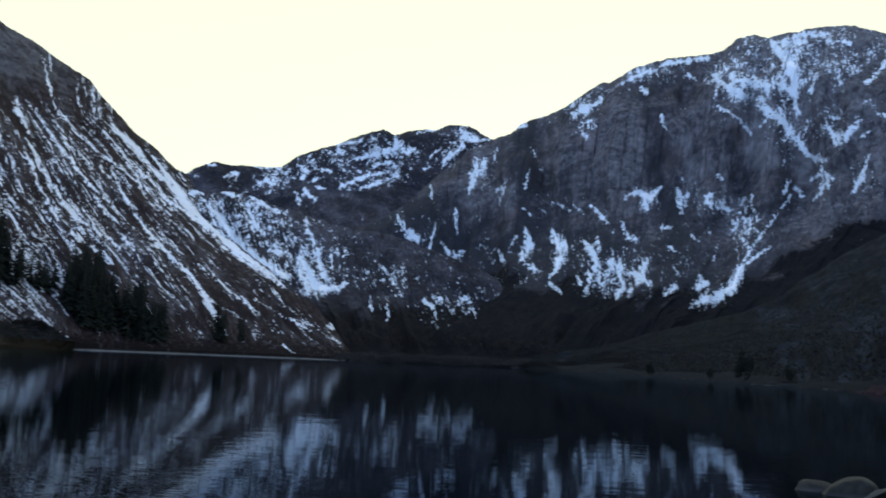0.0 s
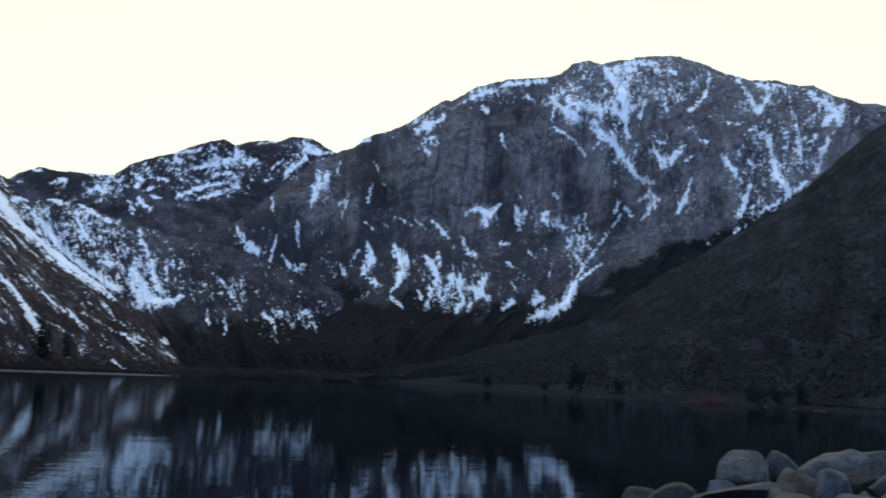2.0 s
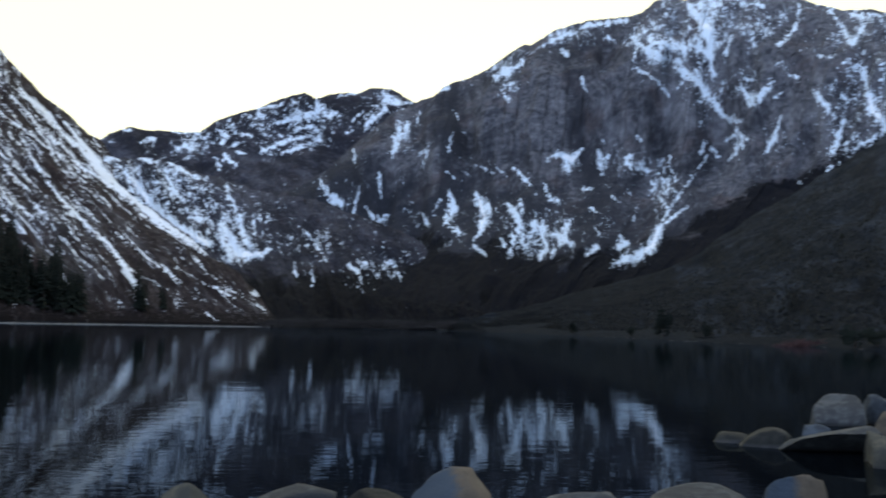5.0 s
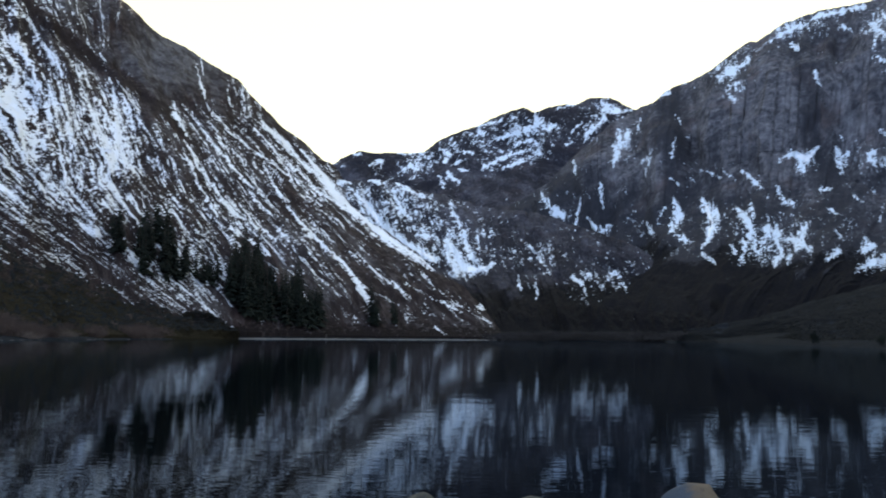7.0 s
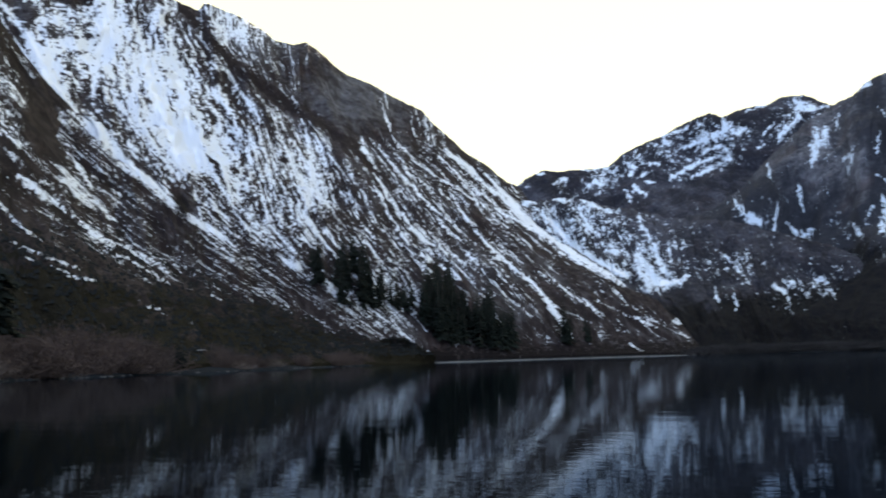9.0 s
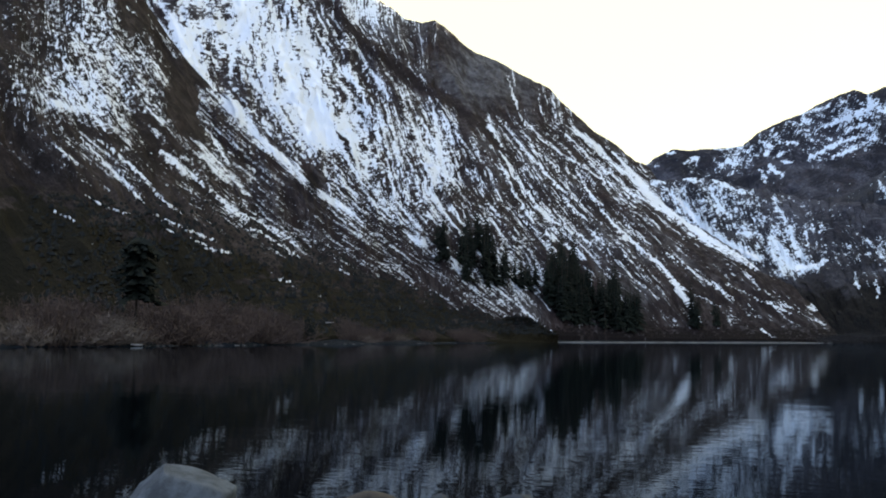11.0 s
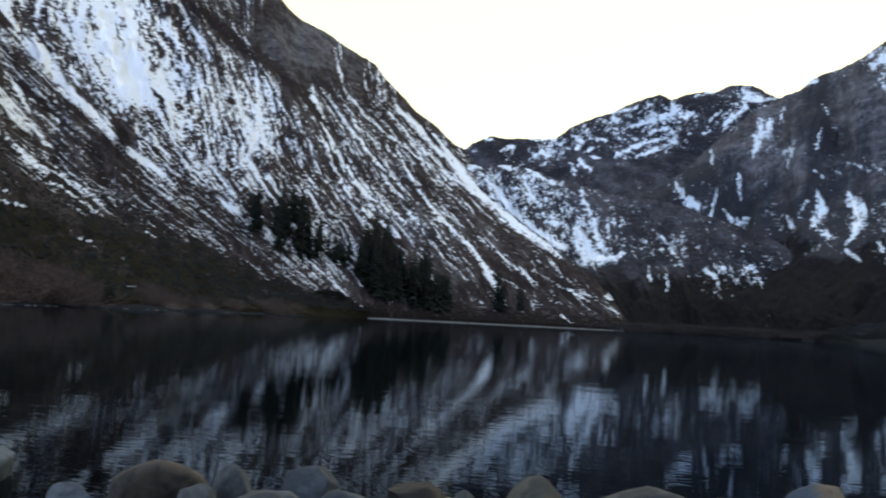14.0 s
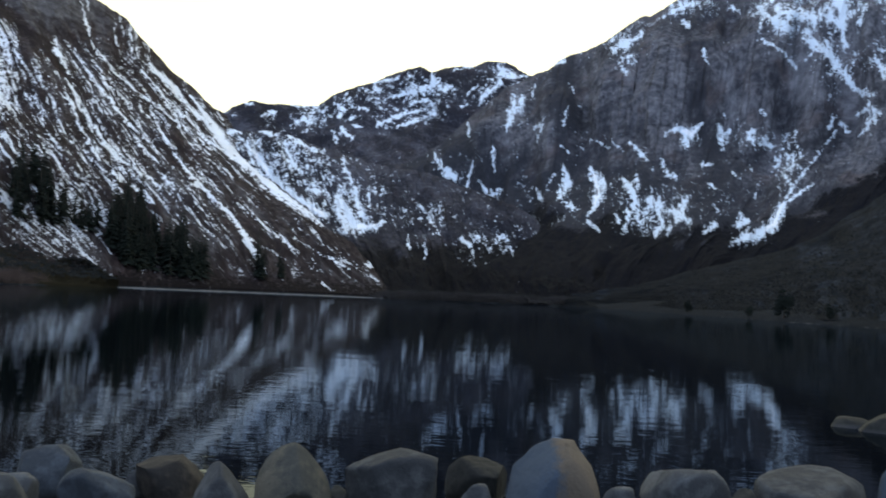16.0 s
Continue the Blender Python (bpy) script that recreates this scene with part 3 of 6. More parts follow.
SNOW_FOOT_A = [
    [(-2.83, 8.77, 0.1), (-2.44, 7.94, 0.24), (-1.9, 7.46, 0.27)],
    [(-2.1, 7.96, 0.2), (-1.49, 7.38, 0.17)],
    [(-0.02, 7.22, 0.1), (0.54, 6.4, 0.17), (1.25, 5.92, 0.17), (2.31, 5.28, 0.13)],
    [(0.71, 6.48, 0.24), (1.28, 6.71, 0.13)],
    [(-0.85, 6.84, 0.1), (-0.98, 6.15, 0.1), (-0.26, 5.51, 0.07)],
    [(-0.53, 8.39, 0.05), (-0.71, 7.36, 0.07), (-0.83, 6.5, 0.08)],
    [(0.81, 9.15, 0.05), (0.81, 7.78, 0.07)],
    [(3.76, 11.18, 0.07), (3.4, 9.97, 0.08)],
]
SNOW_FOOT_B = [
    [(-0.9, 10.76, 0.07), (-0.73, 9.58, 0.07)],
    [(1.96, 12.29, 0.2), (1.66, 11.42, 0.17), (1.43, 10.55, 0.1)],
    [(2.38, 12.31, 0.13), (2.18, 11.45, 0.1)],
    [(3.44, 6.88, 0.07), (3.81, 6.21, 0.07)],
    [(-0.62, 5.83, 0.13), (-0.06, 4.83, 0.07)],
    [(1.99, 4.76, 0.07), (1.68, 4.06, 0.1)],
]
SNOW_FOOT = SNOW_FOOT_A + SNOW_FOOT_B
SNOW_FACE_A = [
    [(5.04, 8.2, 0.07), (5.31, 7.46, 0.27), (5.06, 6.76, 0.3), (4.9, 6.42, 0.13)],
    [(5.42, 6.02, 0.17), (5.98, 5.73, 0.1)],
    [(6.59, 8.38, 0.07), (6.91, 7.68, 0.3), (7.18, 6.76, 0.37), (6.93, 5.8, 0.17), (6.64, 5.45, 0.1)],
    [(7.36, 7.58, 0.2), (7.46, 6.67, 0.2)],
    [(6.48, 5.1, 0.13), (7.24, 4.51, 0.13)],
    [(8.59, 7.62, 0.1), (9.14, 7.02, 0.27), (9.3, 6.21, 0.3), (8.98, 5.45, 0.13), (8.67, 4.42, 0.07)],
    [(9.46, 7.97, 0.07), (9.34, 7.22, 0.2)],
    [(10.1, 6.56, 0.17), (10.78, 5.84, 0.34), (10.87, 4.83, 0.2), (10.55, 4.21, 0.07)],
    [(11.25, 5.85, 0.13), (11.98, 5.53, 0.51), (12.58, 5.07, 0.2)],
]
SNOW_FACE_B = [
    [(12.36, 6.61, 0.07), (12.11, 5.93, 0.27)],
    [(9.78, 5.88, 0.17), (9.93, 4.87, 0.1)],
    [(11.46, 5.08, 0.17), (11.28, 4.4, 0.1)],
    [(13.35, 4.55, 0.13), (13.9, 4.97, 0.17)],
    [(14.94, 3.96, 0.1), (15.65, 4.25, 0.34), (16.6, 4.66, 0.37), (17.29, 5.04, 0.3), (17.51, 5.7, 0.27), (17.76, 6.36, 0.24)],
    [(17.85, 6.62, 0.13), (18.47, 7.67, 0.1), (19.53, 9.03, 0.07), (20.45, 10.37, 0.07)],
    [(17.85, 6.42, 0.07), (18.72, 6.95, 0.1), (19.34, 7.47, 0.07)],
    [(15.44, 5.73, 0.1), (15.29, 5, 0.24), (15.83, 5.34, 0.17)],
    [(10.93, 10.09, 0.07), (11.29, 10.5, 0.17), (11.83, 10.64, 0.2), (12.43, 10.24, 0.37), (12.7, 10.57, 0.24), (13.15, 10.91, 0.07)],
]
SNOW_FACE_C = [
    [(12.28, 9.57, 0.17), (12.11, 9.97, 0.2)],
    [(14.08, 10.91, 0.07), (14.25, 10.14, 0.3), (14.36, 9.38, 0.13)],
    [(14.68, 10.47, 0.1), (14.29, 10.24, 0.17)],
    [(15.65, 10.3, 0.1), (15.98, 9.91, 0.24)],
    [(16.2, 10.63, 0.07), (15.72, 10.24, 0.13)],
    [(17.65, 9.37, 0.1), (18.22, 8.52, 0.13), (18.66, 8.25, 0.07)],
    [(17.27, 8.91, 0.1), (17.59, 7.99, 0.1), (18.03, 7.6, 0.07)],
    [(18.27, 10.44, 0.07), (18.4, 9.56, 0.1), (18.66, 8.91, 0.07)],
    [(17.9, 10.28, 0.07), (17.71, 9.8, 0.07)],
    [(8.94, 9.86, 0.1), (9.43, 9.26, 0.17), (9.98, 8.8, 0.2)],
    [(10.79, 8.81, 0.07), (11.14, 8, 0.17), (11.68, 7.74, 0.1)],
    [(13.19, 8.5, 0.13), (13.52, 8.51, 0.13)],
]
SNOW_FACE_D = [
    [(6.68, 9.89, 0.1), (7.72, 9.5, 0.07)],
    [(13.63, 7.37, 0.07), (14.13, 6.98, 0.1)],
    [(13.81, 6.3, 0.07), (14.08, 5.84, 0.1)],
    [(5.1, 11.83, 0.1), (4.96, 10.8, 0.13)],
    [(2.1, 11.87, 0.1), (1.78, 11.11, 0.24), (1.46, 10.35, 0.1)],
    [(1.9, 12.28, 0.13), (2.51, 11.96, 0.07)],
    [(4.21, 7.29, 0.07), (4.44, 7.77, 0.1)],
    [(3.13, 10.47, 0.1), (3.53, 10.76, 0.07)],
    [(4.79, 9.5, 0.07), (5.32, 9.17, 0.07)],
    [(0.66, 9.35, 0.07), (0.8, 7.71, 0.07)],
    [(14.93, 7.98, 0.1), (15.26, 7.72, 0.07)],
    [(16.53, 9.8, 0.1), (17.01, 9.57, 0.1)],
    [(16.84, 10.46, 0.07), (16.62, 9.97, 0.1)],
    [(16.23, 6.67, 0.07), (16.38, 7.66, 0.07)],
]
SNOW_FACE_E = [
    [(8.41, 9.41, 0.07), (7.99, 9.75, 0.07)],
    [(15.93, 8.32, 0.07)],
    [(3.1, 13.03, 0.07), (2.85, 12.17, 0.07)],
    [(14.4, 11.3, 0.07)],
    [(16.52, 11.42, 0.13), (16.29, 11.62, 0.07)],
    [(5.19, 13.19, 0.07), (5.55, 12.72, 0.07)],
    [(5.86, 11.84, 0.07)],
    [(10.3, 8.26, 0.07)],
    [(3.51, 6.71, 0.07), (3.7, 6.2, 0.07)],
    [(8.17, 5.49, 0.1), (8.52, 4.99, 0.07)],
    [(3.93, 14.31, 0.1), (4.8, 14.53, 0.1)],
    [(5.31, 15.01, 0.1), (5.83, 15.12, 0.07)],
]
SNOW_FACE = SNOW_FACE_A + SNOW_FACE_B + SNOW_FACE_C + SNOW_FACE_D + SNOW_FACE_E
SNOW_SUMMIT_A = [
    [(15.91, 17.41, 0.13), (16.92, 16.55, 0.3), (17.85, 16.09, 0.34), (18.77, 15.83, 0.24)],
    [(16.84, 17.29, 0.2), (17.97, 16.83, 0.4), (19.17, 16.63, 0.34)],
    [(19.2, 19.15, 0.1), (19.88, 18.49, 0.37), (20.6, 17.49, 0.47), (20.65, 16.1, 0.3)],
    [(19.94, 17.16, 0.34), (20.09, 16.43, 0.34)],
    [(19.77, 19.01, 0.17), (21.11, 18.87, 0.2)],
    [(20.57, 19.27, 0.1), (21.52, 19.32, 0.17), (22.57, 19.17, 0.13)],
    [(22.5, 18.84, 0.1), (23.72, 18.62, 0.13)],
    [(18.7, 15.5, 0.2), (19.69, 14.89, 0.2), (20.54, 13.82, 0.24), (21.39, 12.67, 0.13), (22.01, 12.4, 0.2), (22.35, 12.26, 0.13)],
    [(20.58, 15.83, 0.2), (20.87, 14.96, 0.13)],
    [(19.82, 15.33, 0.13), (20.12, 14.49, 0.13)],
]
SNOW_SUMMIT_B = [
    [(22.4, 14.14, 0.13), (22.75, 13.8, 0.13), (23.06, 13.33, 0.3), (23.78, 13.93, 0.17), (24.12, 14.46, 0.13)],
    [(22.15, 11.85, 0.07), (22.43, 11.25, 0.27), (22.23, 10.77, 0.17), (21.69, 10.02, 0.07)],
    [(25.67, 18.36, 0.1), (25.47, 17.39, 0.1), (24.99, 16.75, 0.13), (24.52, 16.43, 0.13)],
    [(22.79, 17.72, 0.1), (23.07, 17.06, 0.1), (23.28, 16.06, 0.07)],
    [(27.3, 18.13, 0.1), (27.83, 17.24, 0.13), (28.29, 16.18, 0.13)],
    [(29.03, 17.05, 0.13), (28.49, 15.97, 0.1)],
    [(28.47, 17.66, 0.13), (29.36, 17.36, 0.13)],
    [(28.09, 15.17, 0.1), (29.01, 14.78, 0.17), (29.3, 13.33, 0.2), (29.45, 12.4, 0.3), (30.1, 11.59, 0.2)],
]
SNOW_SUMMIT_C = [
    [(30.27, 16.28, 0.1), (30.61, 14.84, 0.13), (30.76, 13.21, 0.13)],
    [(31.25, 17.12, 0.13), (32.21, 16.36, 0.3), (32.83, 15.55, 0.44)],
    [(33.03, 16.11, 0.2), (32.2, 15.4, 0.27)],
    [(32.57, 14.87, 0.1), (32.05, 13.86, 0.13), (31.58, 12.59, 0.13)],
    [(31.07, 12.09, 0.1), (30.16, 11.39, 0.13), (29.12, 10.76, 0.1), (28.33, 10.31, 0.07)],
    [(27.94, 11.98, 0.13), (27.61, 10.99, 0.24), (27.28, 10.2, 0.17)],
    [(26.42, 13.74, 0.1), (26.95, 12.87, 0.17), (27.55, 12.19, 0.13)],
    [(24.6, 12.44, 0.1), (24.13, 11.1, 0.13), (23.73, 10.36, 0.1)],
    [(24.59, 15.38, 0.13), (24.93, 15.04, 0.1)],
    [(25.1, 14.7, 0.1), (25.61, 14.56, 0.1)],
    [(27.95, 13.3, 0.17), (28.15, 13.1, 0.13)],
]
SNOW_SUMMIT_D = [
    [(27.28, 9.46, 0.1), (27.01, 9.13, 0.07)],
    [(25.55, 8.6, 0.07)],
    [(10.19, 16.77, 0.1), (11.3, 17.42, 0.17), (12.64, 17.8, 0.17)],
    [(13.05, 18.08, 0.13), (14.47, 18.25, 0.17), (15.82, 18.34, 0.1)],
    [(11.82, 16.77, 0.13), (12.15, 16.38, 0.1)],
    [(16.28, 16.81, 0.1), (16.16, 16.08, 0.1)],
    [(13.08, 15.06, 0.1), (13.31, 14.39, 0.1)],
    [(15, 17.13, 0.1), (14.49, 17.45, 0.1)],
    [(7.73, 15.18, 0.2), (8.48, 15.55, 0.2)],
    [(8.17, 14.53, 0.2), (8.69, 14.76, 0.13)],
    [(8.9, 15.71, 0.17), (9.44, 16.07, 0.13)],
    [(4.35, 14.64, 0.1), (5.3, 15.04, 0.1)],
    [(8.4, 14, 0.13)],
    [(26.62, 18.52, 0.1), (27.64, 18.28, 0.1)],
    [(28.8, 17.74, 0.1), (29.95, 17.45, 0.13)],
]
SNOW_SUMMIT_E = [
    [(16.24, 15.64, 0.07), (17.66, 14.75, 0.1), (18.24, 13.94, 0.07)],
    [(21.82, 17.15, 0.1), (21.55, 16.16, 0.1)],
    [(18.72, 14.32, 0.07), (19.07, 14.66, 0.07)],
    [(31.44, 10.96, 0.07)],
    [(29.92, 13.79, 0.1), (30, 14.93, 0.07)],
    [(31.22, 13.9, 0.1), (31.61, 14.69, 0.1)],
    [(28.68, 14.5, 0.1), (28.36, 15.33, 0.1)],
    [(20.68, 10.77, 0.1), (21.14, 10.23, 0.1)],
    [(20.1, 10.59, 0.1), (20.33, 11.11, 0.1)],
    [(21.47, 11.11, 0.1), (21.95, 11.52, 0.1)],
    [(24.26, 13.45, 0.1), (24.6, 13.78, 0.07)],
    [(23.05, 14.64, 0.1), (22.54, 14.74, 0.07)],
    [(26.62, 15.72, 0.07), (27.29, 15.5, 0.07)],
    [(25.68, 16.07, 0.07)],
]
SNOW_SUMMIT = SNOW_SUMMIT_A + SNOW_SUMMIT_B + SNOW_SUMMIT_C + SNOW_SUMMIT_D + SNOW_SUMMIT_E
# soft patches of thinner snow or of darker and paler rock, painted shade among them: bearing, elevation, two radii,
# amount
SLOPE_DUST = [(-37.4, 16.9, 2.36, 3.71, 0.7), (-40.3, 19.3, 1.28, 2.7, 0.6), (-33, 11.6, 2.86, 3.2, 0.42), (-28.5, 11.3, 1.85, 3.37, 0.42), (-35.7, 12.6, 2.02, 2.02, 0.6), (-29.9, 7.9, 2.36, 1.69, 0.3), (-43.7, 18.4, 1.52, 2.02, 0.3), (-23.7, 8.1, 2.36, 3.03, 0.1), (-24.8, 4, 2.02, 1.69, 0.18), (-26.3, 16.3, 2.36, 1.69, -0.6), (-32.9, 19.6, 1.69, 1.21, 0.35), (-26.6, 13.1, 0.67, 1.52, -0.3)]
SLOPE_DUST_LOW = [(-36, 9.2, 0.74, 1.08, -1.2), (-21.3, 10.1, 2.7, 2.7, 0.06), (-18.8, 6.1, 2.02, 2.02, 0.05), (-23.5, 4.1, 2.02, 2.02, 0.16), (-21.6, 6.8, 1.69, 1.69, 0.06), (-17.9, 10.4, 1.69, 1.35, 0.12), (-24.5, 15.6, 1.85, 2.02, -0.4), (-42.9, 17.2, 2.34, 3.68, 0.25), (-40.7, 15.7, 2.01, 2.34, 0.15), (-46.5, 19.7, 0.67, 2.01, 0.2)]
SLOPE_RIB = [(-36.0, 20.8, 0.34), (-34.8, 19.5, 0.47), (-32.9, 17.7, 0.54), (-30.1, 15.7, 0.54), (-27.4, 14.2, 0.54), (-25.5, 12.8, 0.40), (-23.3, 10.5, 0.27)]
SPUR_DUST = [(-48, 15.6, 2.53, 2.86, 0.38), (-50.3, 13.7, 2.02, 0.94, 0.35), (-49.9, 18.8, 2.02, 1.18, 0.12), (-43.6, 14.1, 0.9, 1.8, -0.35), (-46.8, 18.5, 0.74, 2.02, -0.4), (-41, 9.5, 2.02, 1.35, 0.1), (-43.2, 9.8, 2.02, 1.35, 0.18), (-48.1, 9.6, 2.7, 1.69, 0.04), (-37.7, 6.9, 2.02, 1.35, 0.08), (-42, 12.8, 0.67, 1.69, 0.22), (-39, 9.9, 1.01, 1.01, 0.12), (-45.2, 12.3, 1.35, 0.67, 0.12), (-31.7, 5.1, 1.69, 1.01, 0.1), (-48.3, 15.2, 3.68, 2.34, 0.2), (-49.1, 13.1, 2.67, 0.84, 0.25), (-49.8, 17.9, 2.01, 1.67, 0.15), (-47.2, 8, 5.01, 2.34, -0.04)]
CLIFF_DUST = [(10.5, 5.2, 2.02, 1.08, 0.2), (18, 8.6, 0.81, 1.35, 0.18), (8.4, 15.3, 0.94, 1.15, 0.42), (12.3, 17.7, 2.36, 0.54, 0.35), (2.1, 11.5, 0.84, 1.01, 0.15), (15.7, 10.1, 1.35, 0.67, 0.08), (9.5, 6.2, 2.02, 0.84, 0.05), (17.8, 16.8, 1.69, 1.21, 0.36), (20.6, 17.5, 0.88, 1.52, 0.28), (19.8, 14.5, 1.21, 1.21, 0.2), (23.2, 18.1, 1.52, 1.08, 0.18), (28.9, 14, 1.69, 2.36, 0.26), (32.2, 16.1, 1.35, 1.01, 0.36), (27.8, 11.1, 0.81, 0.94, 0.3), (22.9, 14, 1.21, 0.88, 0.16), (24.6, 11.1, 0.67, 1.01, 0.1), (28.6, 17.1, 1.52, 1.01, 0.24), (30.9, 13.3, 1.01, 1.35, 0.14)]
KNOLL_DUST = [(-13.3, 8.1, 2.02, 1.35, 0.25), (-10.8, 7.4, 2.36, 1.52, 0.4), (-11.8, 8.6, 2.02, 0.84, 0.22), (-8.7, 5.5, 1.35, 1.35, 0.2), (-6.8, 6.3, 1.35, 1.01, 0.1), (-3.4, 4.5, 2.02, 1.35, 0.1), (-0.3, 3.3, 2.02, 1.01, 0.08), (-4.6, 3.1, 2.02, 1.01, -0.05), (2.4, 3.7, 1.69, 0.84, 0.08)]
FAR_DUST = [(-3.6, 12.7, 2.02, 0.67, 0.22), (-8, 10.9, 1.52, 0.88, 0.16), (1, 13.7, 0.94, 0.61, 0.35), (-5.2, 10.8, 2.02, 0.54, 0.12), (0.3, 12.4, 0.94, 0.74, 0.18), (-11, 10.2, 0.74, 0.54, 0.16), (-3.1, 9.9, 2.36, 1.01, -0.06)]
# the thin dark entries paint the shade of cracks and recesses onto the cliff
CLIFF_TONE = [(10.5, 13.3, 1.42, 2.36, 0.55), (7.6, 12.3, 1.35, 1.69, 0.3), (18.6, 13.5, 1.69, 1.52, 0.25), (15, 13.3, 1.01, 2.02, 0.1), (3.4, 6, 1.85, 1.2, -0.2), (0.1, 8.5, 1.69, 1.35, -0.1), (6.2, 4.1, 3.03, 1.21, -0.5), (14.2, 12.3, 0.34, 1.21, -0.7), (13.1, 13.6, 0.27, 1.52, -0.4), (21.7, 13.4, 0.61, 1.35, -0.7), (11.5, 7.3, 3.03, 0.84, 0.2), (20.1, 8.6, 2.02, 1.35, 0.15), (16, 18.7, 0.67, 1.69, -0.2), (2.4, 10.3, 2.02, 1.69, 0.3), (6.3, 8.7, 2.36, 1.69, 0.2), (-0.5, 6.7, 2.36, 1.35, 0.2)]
KNOLL_TONE = [(-7.5, 7.3, 1.69, 1.35, 0.9), (-5, 8.1, 2.02, 0.84, 0.6), (-2.5, 6.4, 2.02, 1.01, 0.6), (-5.2, 6.4, 0.67, 1.01, -0.4), (-0.6, 8, 1.69, 1.01, -0.3), (-2.9, 2.2, 4.72, 1.01, -0.7), (1.7, 3.4, 2.36, 1.18, -0.5), (-8.9, 8.5, 1.69, 0.67, 0.3)]
# fall lines of the streaked slope and of the spur: bearing and elevation from crest to foot
FALL_NEAR = [
    [(-46.6, 20.6), (-44.9, 17.7), (-41.7, 14.2), (-37.7, 10.6), (-33.0, 6.9), (-28.9, 4.1), (-25.2, 1.3)],
    [(-40.3, 21.2), (-40.6, 17.7), (-40.2, 15.1), (-38.6, 12.5), (-36.4, 10.1), (-33.7, 7.9), (-29.9, 5.1), (-26.2, 2.3), (-24.2, 0.9)],
    [(-38.4, 20.4), (-38.2, 17.2), (-37.2, 14.2), (-35.7, 11.6), (-33.5, 9.2), (-31.0, 6.8), (-27.2, 3.3), (-23.9, 1.1)],
    [(-35.0, 19.2), (-32.9, 16.6), (-31.8, 12.0), (-30.8, 8.5), (-28.7, 6.1), (-26.0, 3.3), (-23.0, 0.9)],
    [(-32.9, 18.9), (-30.7, 15.3), (-29.4, 12.0), (-28.1, 9.2), (-26.3, 6.8), (-23.9, 4.0), (-21.3, 1.0)],
]
FALL_SADDLE = [
    [(-28.9, 16.3), (-25.8, 13.6), (-24.1, 11.3), (-22.5, 8.3), (-20.7, 6.3), (-18.3, 3.8), (-16.0, 1.7), (-14.5, -0.1)],
    [(-24.1, 16.3), (-23.1, 13.3), (-21.4, 11.6), (-18.8, 8.5), (-15.8, 5.3), (-13.3, 2.1), (-12.0, -0.1)],
    [(-20.0, 13.0), (-18.3, 11.4), (-15.9, 9.1), (-13.1, 6.5), (-9.5, 4.2), (-6.7, 1.8), (-4.6, 0.2)],
    [(-16.3, 10.4), (-15.0, 8.9), (-11.4, 6.0), (-7.5, 3.8), (-4.7, 1.9), (-2.6, 0.5)],
]
FALL_SPUR = [
    [(-52.5, 11.5), (-47.8, 8.0), (-43.2, 5.5)],
    [(-52.0, 14.6), (-49.7, 11.7), (-46.3, 9.2), (-41.6, 6.5), (-37.7, 3.8)],
    [(-49.2, 17.3), (-46.4, 13.8), (-43.9, 11.0), (-40.7, 8.2), (-36.7, 5.2), (-33.0, 2.8)],
    [(-46.5, 18.8), (-43.6, 14.9), (-40.7, 11.8), (-37.0, 8.9), (-33.0, 5.8), (-28.3, 2.7)],
    [(-45.0, 18.3), (-41.7, 14.7), (-37.7, 11.1), (-33.0, 7.2), (-28.2, 4.1), (-24.9, 1.6)],
]


def dust(b, e, base, *lists):
    """Share of the ground under snow: a base and soft patches."""
    d = base + 0 * b
    for cb, ce, rb, re, k in [q for part_list in lists for q in part_list]:
        d = d + k * spot(b, e, cb, ce, rb, re)
    return d


def fall_lines(b, e, curves):
    """Numbers the fall lines: constant down a line, about one unit to the degree."""
    at = [np.interp(e, [q[1] for q in c[::-1]], [q[0] for q in c[::-1]]) for c in curves]
    low = [float(np.interp(8.0, [q[1] for q in c[::-1]], [q[0] for q in c[::-1]])) for c in curves]
    for k in range(1, len(at)):
        at[k] = np.maximum(at[k], at[k - 1] + 0.3)
    fall = low[0] + b - at[0]
    for k in range(len(at) - 1):
        inside = b >= at[k]
        fall = np.where(inside, low[k] + (b - at[k]) / (at[k + 1] - at[k]) * (low[k + 1] - low[k]), fall)
    return np.where(b >= at[-1], low[-1] + b - at[-1], fall)


